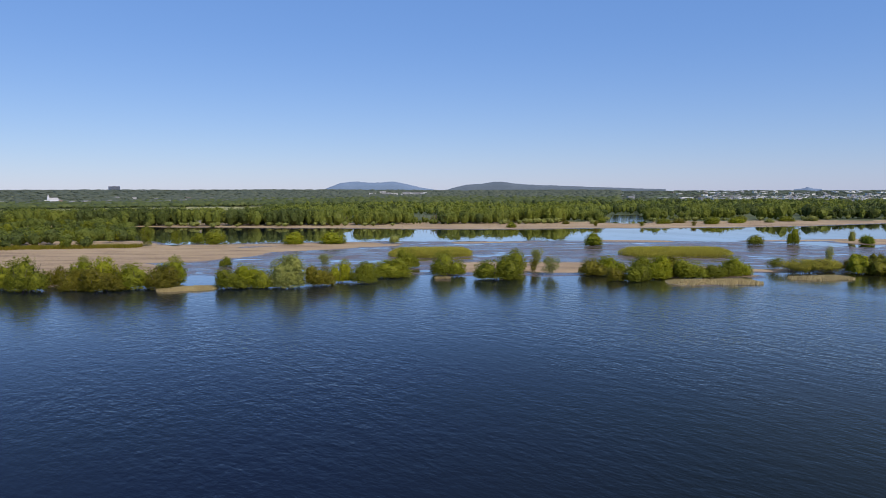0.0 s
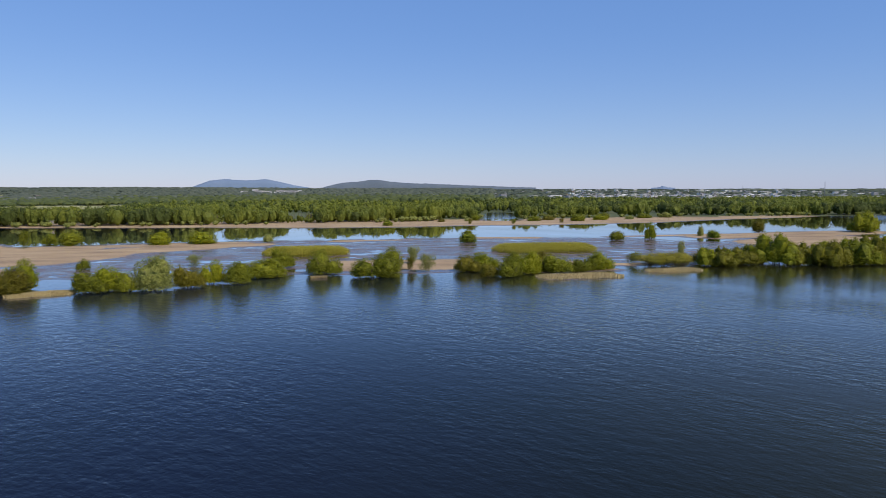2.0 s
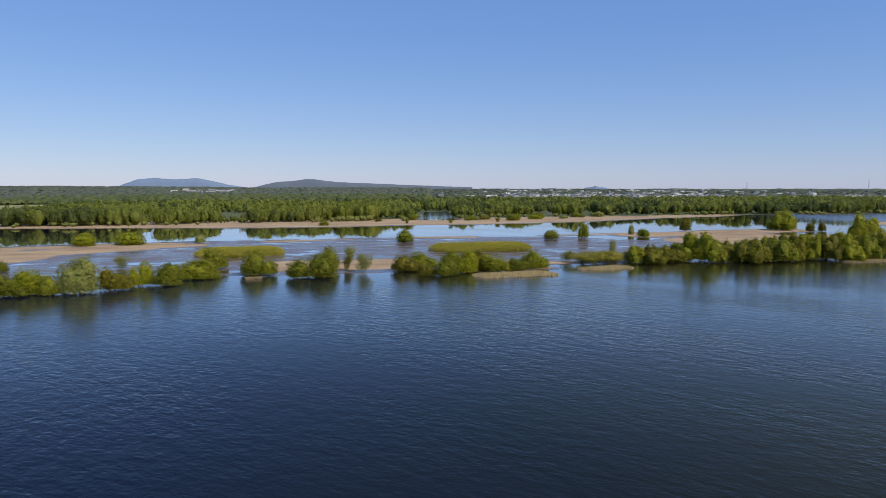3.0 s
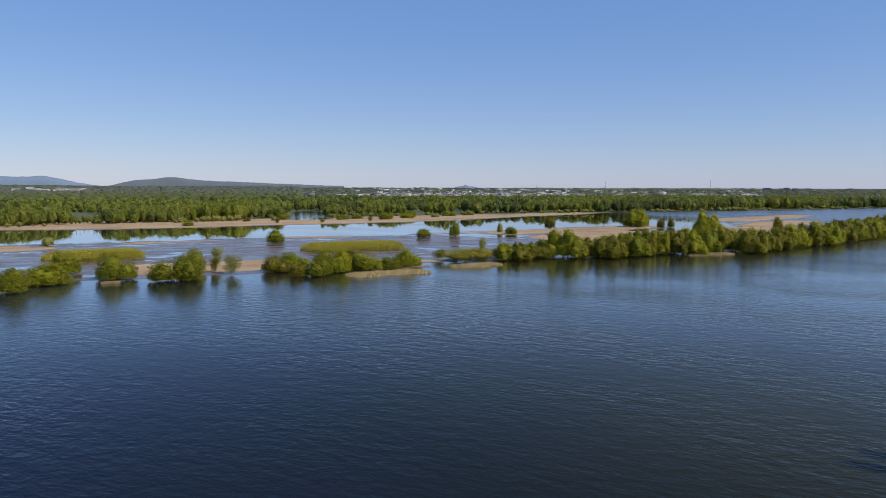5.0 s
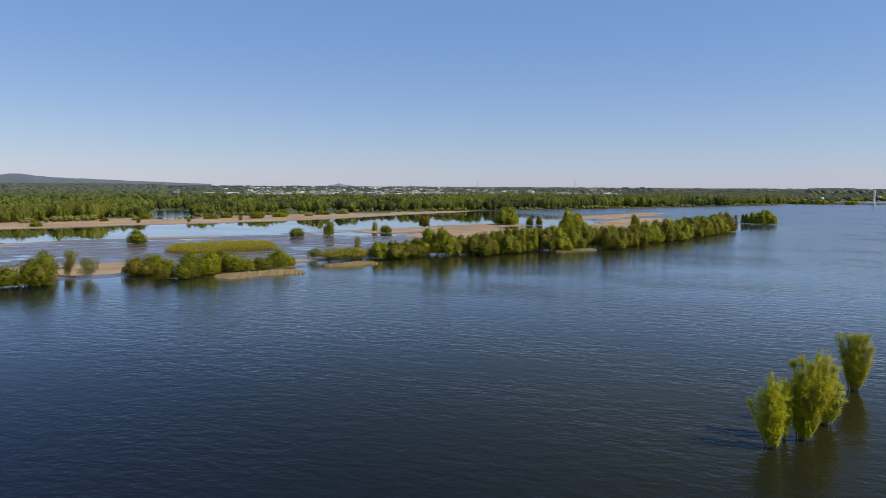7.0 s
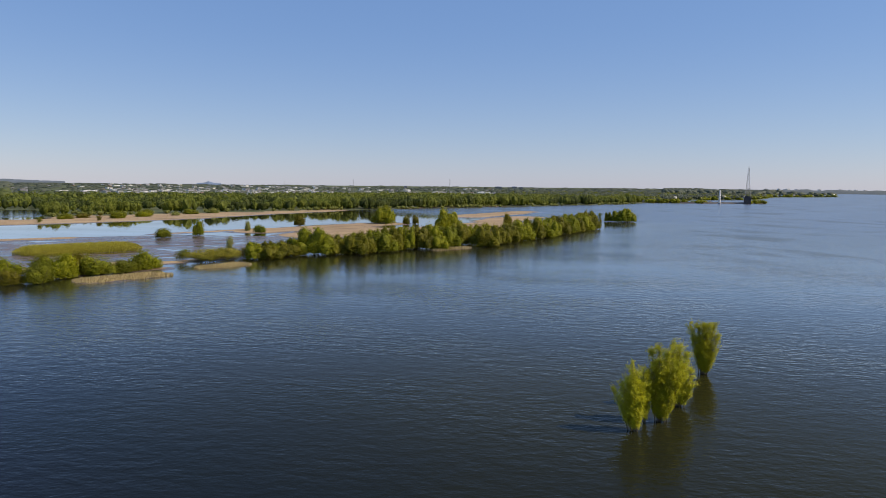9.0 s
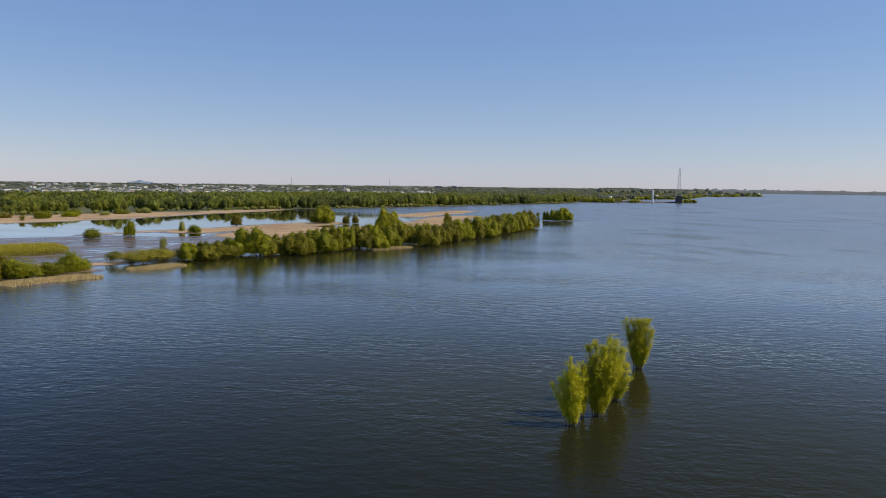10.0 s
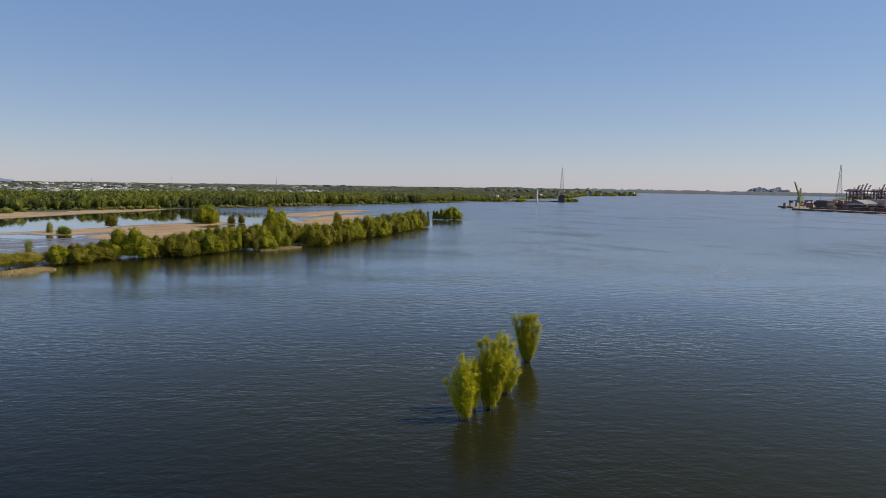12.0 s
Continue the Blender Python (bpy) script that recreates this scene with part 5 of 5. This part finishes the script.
def make_shore_houses():
    """Small pale houses between the trees of the far shore."""
    r = random.Random(21)
    for k in range(14):
        x = r.uniform(1450, 3300)
        y = float(np.interp(x, [p[0] for p in FAR_BANK], [p[1] for p in FAR_BANK])) + r.uniform(25, 110)
        building(x, y, float(land(x, y)), r.uniform(12, 24), r.uniform(9, 13), r.uniform(6, 10), r.uniform(-30, 10), r.choice((WHITE, WHITE, GREY, BRICKY)), r.choice(("shed", "gable")), "small pale house on the far wooded shore", "house", "houses of the far shore")


make_shore_houses()


def church():
    x, y = at(-28.9, 2050)
    ob = thing("church", pose(x, y, float(land(x, y)), 0, 0, 218) @ Matrix.Scale(0.82, 4), "white village church with a tall pointed steeple", "church")
    nave = part("nave", box(-15, 9, -6, 6, -0.5, 11), HAZY, ob)
    v = np.array([(-15.4, -6.5, 10.9), (9.4, -6.5, 10.9), (9.4, 0, 16.5), (-15.4, 0, 16.5), (-15.4, 6.5, 10.9), (9.4, 6.5, 10.9)])
    part("roof", (v, np.array([(0, 1, 2, 3), (5, 4, 3, 2)])), GREY, ob, "pale sheet-metal roof")
    part("gable", join((np.array([(9, -6, 10.9), (9, 6, 10.9), (9, 0.1, 16.2), (9, -0.1, 16.2)]), np.array([(0, 1, 2, 3)])), (np.array([(-15, -6, 10.9), (-15, 6, 10.9), (-15, 0.1, 16.2), (-15, -0.1, 16.2)]), np.array([(0, 1, 2, 3)]))), HAZY, ob)
    part("tower", box(9, 15, -3, 3, -0.5, 19), HAZY, ob)
    part("steeple", tube([(12, 0, 19), (12, 0, 27)], 3.6, 0.15, 8), GREY, ob, "pale pointed steeple")
    for k in range(4):
        part("window", box(-12 + 5 * k, -10.6 + 5 * k, -6.1, -5.9, 3, 8), PANE, nave)


church()


def hut(x, y):
    ob = thing("stilt_hut", pose(x, y, float(land(x, y)), 0, 0, 20), "small grey wooden hut on stilts by the lagoon", "hut")
    for a in (-1.8, 1.8):
        for b in (-1.4, 1.4):
            part("post", bar((a, b, -0.4), (a, b, 2.4), 0.12), BARK, ob)
    part("deck", box(-2.3, 2.3, -1.9, 1.9, 2.4, 2.6), PALE_BARK, ob)
    part("wall", join(box(-1.9, 1.9, -1.5, -1.4, 2.6, 4.4), box(-1.9, 1.9, 1.4, 1.5, 2.6, 4.4), box(-1.9, -1.8, -1.4, 1.4, 2.6, 4.4), box(1.8, 1.9, -1.4, 1.4, 2.6, 4.4)), PALE_BARK, ob)
    part("roof", join(box(-2.3, 2.3, -2.0, 2.0, 4.4, 4.55)), ROOF, ob)
    part("window", box(-0.7, 0.7, -1.53, -1.49, 3.3, 4.0), PANE, ob)


hut(-205, 592)

# ---- the jetty spit with its trees ----
SPIT = [(1195, 650), (1222, 612), (1256, 570), (1292, 542), (1368, 494)]


def jetty():
    ob = thing("jetty", Matrix(), "long low dark stone jetty in the river", "jetty")
    for (x0, y0), (x1, y1) in zip(SPIT[:-1], SPIT[1:]):
        d = np.array([x1 - x0, y1 - y0]) / math.hypot(x1 - x0, y1 - y0)
        s = np.array([-d[1], d[0]])
        a, b = np.array([x0, y0]), np.array([x1, y1])
        v = [(*(p + s * w), z) for z, k in ((-1.5, 8), (2.2, 5)) for p, w in ((a, -k), (b, -k), (b, k), (a, k))]
        part("stone_bank", (np.array(v), np.array([(0, 3, 2, 1), (4, 5, 6, 7), (0, 1, 5, 4), (1, 2, 6, 5), (2, 3, 7, 6), (3, 0, 4, 7)])), STONE, ob)


jetty()
rj = random.Random(21)
for k in range(9):          # low pale wall pieces on the jetty's crown
    u = 0.04 + 0.075 * k + rj.uniform(-0.02, 0.02)
    a = [float(np.interp(u + q, np.linspace(0, 1, 5), [p[i] for p in SPIT])) for q in (0, 0.02) for i in (0, 1)]
    ob = thing("parapet", pose(a[0], a[1], 2.15, 0, 0, math.degrees(math.atan2(a[3] - a[1], a[2] - a[0]))), "short pale concrete parapet on the stone jetty", "parapet", "parapets on the jetty")
    w = rj.uniform(2.5, 6)
    part("wall", box(-w, w, -0.4, 0.4, 0, 1.8), GREY, ob)
    part("coping", box(-w - 0.1, w + 0.1, -0.55, 0.55, 1.8, 2.05), GREY, ob)
for k in range(46):
    u = rj.uniform(0, 0.56) if k < 34 else rj.uniform(0.88, 1.0)
    px = float(np.interp(u, np.linspace(0, 1, 5), [p[0] for p in SPIT])) + rj.uniform(-4, 4)
    py = float(np.interp(u, np.linspace(0, 1, 5), [p[1] for p in SPIT])) + rj.uniform(-4, 4)
    c = rj.choice(("olive", "green", "green"))
    plant("far_bush", c, px, py, rj.uniform(5, 11), rj.uniform(11, 20), WORDS[c] + " bushy tree on the stone jetty", "trees on the jetty")
for px, py in ((1352, 504), (1358, 498), (1364, 494)):
    plant("far_bush", "olive", px, py, 9, 13, "olive green bushy tree beside the river pylon", "trees on the jetty")

for k in range(60):         # single trees along the far shore
    px = rj.uniform(1330, 2700)
    py = float(np.interp(px, [p[0] for p in FAR_BANK], [p[1] for p in FAR_BANK])) + rj.uniform(6, 26)
    c = rj.choice(("olive", "green", "green", "pale"))
    plant("far_bush", c, px, py, rj.uniform(7, 13), rj.uniform(14, 24), WORDS[c] + " bushy tree on the far shore", "trees on the far shore")

grove([(532.7, 328, 7.2, 3.4, "dark"), (499, 306, 3.4, 2.4, "brown"), (487, 300, 2.6, 2.2, "brown")], "sparse", "* stunted sapling on the drowned dyke", "saplings on the drowned dyke")


# ---- the docks ----
def quay():
    ob = tagged(new("quay"), "long concrete quay with a dark waterside wall", "quay", kind="structure")
    for (x0, y0), (x1, y1), w in (((1085, -120), (1108, -36), 16), ((1108, -36), (1213, 86), 16), ((1213, 86), (1330, 92), 10), ((1330, 92), (1390, 122), 8), ((1390, 122), (1560, 120), 8)):
        d = np.array([x1 - x0, y1 - y0]) / math.hypot(x1 - x0, y1 - y0)
        s = np.array([d[1], -d[0]])
        a, b = np.array([x0, y0]), np.array([x1, y1])
        v = [(*(p + s * k), z) for z in (-2.0, 2.6) for p, k in ((a, 0), (b, 0), (b, w), (a, w))]
        part("apron", (np.array(v), np.array([(0, 3, 2, 1), (4, 5, 6, 7), (0, 1, 5, 4), (1, 2, 6, 5), (2, 3, 7, 6), (3, 0, 4, 7)])), QUAY, ob)
        v = [(*(p + s * k), z) for z in (-2.0, 1.9) for p, k in ((a, -1.2), (b, -1.2), (b, -0.01), (a, -0.01))]
        part("fender_wall", (np.array(v), np.array([(0, 3, 2, 1), (4, 5, 6, 7), (0, 1, 5, 4), (1, 2, 6, 5), (2, 3, 7, 6), (3, 0, 4, 7)])), DARKSTEEL, ob, "dark timbered waterside wall")


quay()


def harbour_crane(x, y, turn, mat, label, scale=1.0):
    ob = thing("harbour_crane", pose(x, y, 2.6, 0, 0, turn) @ Matrix.Scale(scale, 4), label, "crane", "cranes of the docks")
    for a in (-5, 5):
        for b in (-5, 5):
            part("leg", bar((a, b, 0), (a * 0.6, b * 0.6, 13), 0.7), mat, ob)
    part("portal", join(box(-4, 4, -4, 4, 12.6, 14.4), bar((-4.2, -4.2, 7), (4.2, -4.2, 7), 0.4), bar((-4.2, 4.2, 7), (4.2, 4.2, 7), 0.4)), mat, ob)
    part("cabin", join(box(-3.5, 5.5, -2.8, 2.8, 14.4, 19.5), box(-4.5, -3.5, -1, 1, 15.5, 18)), mat, ob)
    legs, braces = lattice(4.0, 1.6, 14, 4, 0.35, 19.5)
    part("mast", join(*legs, *braces), mat, ob)
    jib = []
    for k in (-1, 1):
        jib += [bar((-2, k * 1.2, 19), (-15, k * 0.5, 44), 0.75), bar((-2, k * 1.2, 21), (-15, k * 0.5, 44.5), 0.6)]
    for u in np.linspace(0, 0.95, 9):
        jib.append(bar((-2 - 13 * u, -1.2 + 0.7 * u, 19 + 25 * u), (-2 - 13 * (u + 0.05), 1.2 - 0.7 * u, 20 + 25 * (u + 0.05)), 0.25))
    part("jib", join(*jib), mat, ob)
    part("stay", join(bar((0, 0, 33), (-13, 0, 42), 0.15), bar((0, 0, 33), (4.5, 0, 19.5), 0.2)), DARKSTEEL, ob)


harbour_crane(1232, 78, -35, LIME, "yellow-green harbour crane with a raised jib on the quay", 0.92)


def gantry_crane(x, y, turn, label, h=52):
    ob = thing("gantry_crane", pose(x, y, 2.0, 0, 0, turn) @ Matrix.Scale(0.85, 4), label, "crane", "cranes of the docks")
    for a in (-12, 12):
        for b in (-8, 8):
            part("leg", bar((a, b, 0), (a, b, 34), 1.8), RED, ob)
    part("frame", join(*[bar((a, -8, z), (a, 8, z), 0.8) for a in (-12, 12) for z in (6, 20, 34)], *[bar((-12, b, 20), (12, b, 34), 1.2) for b in (-8, 8)]), RED, ob)
    part("girder", join(*[bar((-16, b, 34), (24, b, 34), 2.0) for b in (-3, 3)]), RED, ob)
    part("boom", join(*[bar((-16, b, 34), (-26, b, h), 1.3) for b in (-3, 3)]), RED, ob)
    part("mast", join(bar((-12, -4, 34), (-9, 0, 47), 0.6), bar((-12, 4, 34), (-9, 0, 47), 0.6), bar((-9, 0, 47), (22, 0, 35), 0.3)), RED, ob)
    part("machine_house", box(2, 12, -4, 4, 35, 40), GREY, ob, "grey machine house")


for k in range(7):
    gantry_crane(2340 + 36 * (k % 2), 20 - 9 * k - 24 * (k > 3), 62, "dull red container gantry crane far down the docks", 54 + 3 * (k % 3))


def dock_things():
    r = random.Random(33)
    mats = (RUST, RUST, RUST, RED, DARKSTEEL, DARKSTEEL)
    meshes = {}
    for k in range(190):
        near = k < 135
        if near:                            # stacks behind the quay edge
            v = r.uniform(0.30, 1.25) if k < 95 else r.uniform(0.02, 0.5)
            x, y = 1196 - 105 * v + r.uniform(34, 150), 62 - 122 * v + r.uniform(-12, 4)
            n = r.choice((1, 2, 2, 3)) if k < 95 else 1
        else:
            x, y = r.uniform(1330, 1700), r.uniform(-40, 88)
            n = r.choice((1, 2, 2, 3))
        mat = r.choice(mats)
        ob = thing("container_stack", pose(x, y, 1.6, 0, 0, 50 + r.choice((0, 0, 90))), "stack of dull rusty shipping containers on the dock", "containers", "container stacks on the docks")
        for q in range(n):
            mat = r.choice(mats)
            if mat.name not in meshes:
                ribs = [box(-6 + 1.5 * i, -5.3 + 1.5 * i, -1.26, 1.26, 0.1, 2.5) for i in range(8)]
                meshes[mat.name] = mesh_np("container", *join(box(-6, 6, -1.2, 1.2, 0, 2.58), *ribs), mat)
            c = part("container", meshes[mat.name], mat, ob)
            c.location = (r.uniform(-0.2, 0.2), 0, 0.02 + 2.62 * q)
    for x, y, w, d, turn, h in ((1262, 6, 60, 16, 50, 5.0), (1228, -34, 70, 18, 50, 6.0), (1290, 34, 34, 14, 48, 4.0), (1196, -74, 60, 18, 50, 6.5), (1330, 12, 46, 20, 40, 6.0)):
        u, q = np.meshgrid(np.linspace(-1, 1, 26), np.linspace(-1, 1, 10), indexing="ij")
        rough = 1 + 0.5 * vnoise(u * 7 + x, q * 4 + y, 3)
        z = h * np.clip(1 - np.abs(u) ** 4, 0, 1) * np.clip(1 - q * q, 0, 1) * rough - 0.1
        grid = np.array([(i * 10 + j, (i + 1) * 10 + j, (i + 1) * 10 + j + 1, i * 10 + j + 1) for i in range(25) for j in range(9)])
        ob = tagged(new("scrap_heap", mesh_np("scrap_heap", np.stack([u * w / 2, q * d / 2, z], -1).reshape(-1, 3), grid, RUST)), "long dark heap of rusty scrap metal on the quay", "scrap heap", "scrap heaps on the docks")
        ob.matrix_world = pose(x, y, 1.6, 0, 0, turn)
    building(1348, -6, 1.5, 44, 26, 15, -24, HAZY, "gable", "pale grey dockside hall with a low pitched roof", "warehouse", "sheds on the docks")
    building(1300, 44, 1.5, 26, 18, 13, -30, DARKSTEEL, "shed", "dark weathered steel transit shed on the dock", "warehouse", "sheds on the docks")
    for k in range(9):                      # floodlight poles
        x, y = r.uniform(1290, 1620), r.uniform(-60, 80)
        ob = thing("light_pole", pose(x, y, 1.5), "tall thin grey floodlight pole on the docks", "light pole", "floodlight poles on the docks")
        part("pole", tube([(0, 0, 0), (0, 0, 22)], 0.32, 0.18, 6), STEEL, ob)
        part("lamp_bar", join(box(-1.6, 1.6, -0.3, 0.3, 21.6, 22.1), box(-1.5, -0.7, -0.5, 0.5, 22.1, 22.5), box(0.7, 1.5, -0.5, 0.5, 22.1, 22.5)), GREY, ob)
    for x, y, w, d, h, turn, mat in ((1560, -20, 60, 24, 9, 20, BRICKY), (1650, 0, 90, 36, 9, 10, BRICKY), (1800, -50, 120, 50, 11, 10, GREY)):
        building(x, y, 1.5, w, d, h, turn, mat, "shed", "long low dockside shed with a dull roof", "warehouse", "sheds on the docks")
    for x, y in ((1372, 98), (1430, 92), (1480, 80), (1520, 62), (1545, 36)):
        ob = thing("loading_gantry", pose(x, y, 1.6, 0, 0, 78), "dull red steel loading frame on the dock", "gantry", "loading frames on the docks")
        for a in (-5, 5):
            for q in (-3, 3):
                part("leg", bar((a, q, 0), (a, q * 0.6, 10), 0.7), RED, ob)
        part("girder", join(*[bar((-6.5, q, 10.4), (6.5, q, 10.4), 0.7) for q in (-1.8, 1.8)]), RED, ob)
        part("cabin", box(0.5, 3.5, -1.4, 1.4, 6.8, 9.6), DARKSTEEL, ob, "dark hanging cabin")
    ob = thing("tug", pose(1325, 107, 0, 0, 0, -5), "small dark tug moored at the end of the pier", "boat")
    hull = np.array([(-12, -3, -1), (9, -3, -1), (14, 0, -1), (9, 3, -1), (-12, 3, -1), (-12.5, -3.6, 2.6), (10, -3.6, 2.8), (16, 0, 3.6), (10, 3.6, 2.8), (-12.5, 3.6, 2.6)])
    part("hull", (hull, np.array([(0, 1, 6, 5), (1, 2, 7, 6), (2, 3, 8, 7), (3, 4, 9, 8), (4, 0, 5, 9), (5, 6, 8, 9)])), DARKSTEEL, ob)
    part("wheelhouse", join(box(-3, 5, -2.4, 2.4, 2.6, 6), box(-1, 4, -2, 2, 6, 9)), GREY, ob, "grey wheelhouse")
    part("funnel", tube([(-5, 0, 2.6), (-5, 0, 9)], 1.0, 0.9, 8), DARKSTEEL, ob)
    part("mast", bar((0, 0, 9), (0, 0, 14), 0.15), DARKSTEEL, ob)


dock_things()
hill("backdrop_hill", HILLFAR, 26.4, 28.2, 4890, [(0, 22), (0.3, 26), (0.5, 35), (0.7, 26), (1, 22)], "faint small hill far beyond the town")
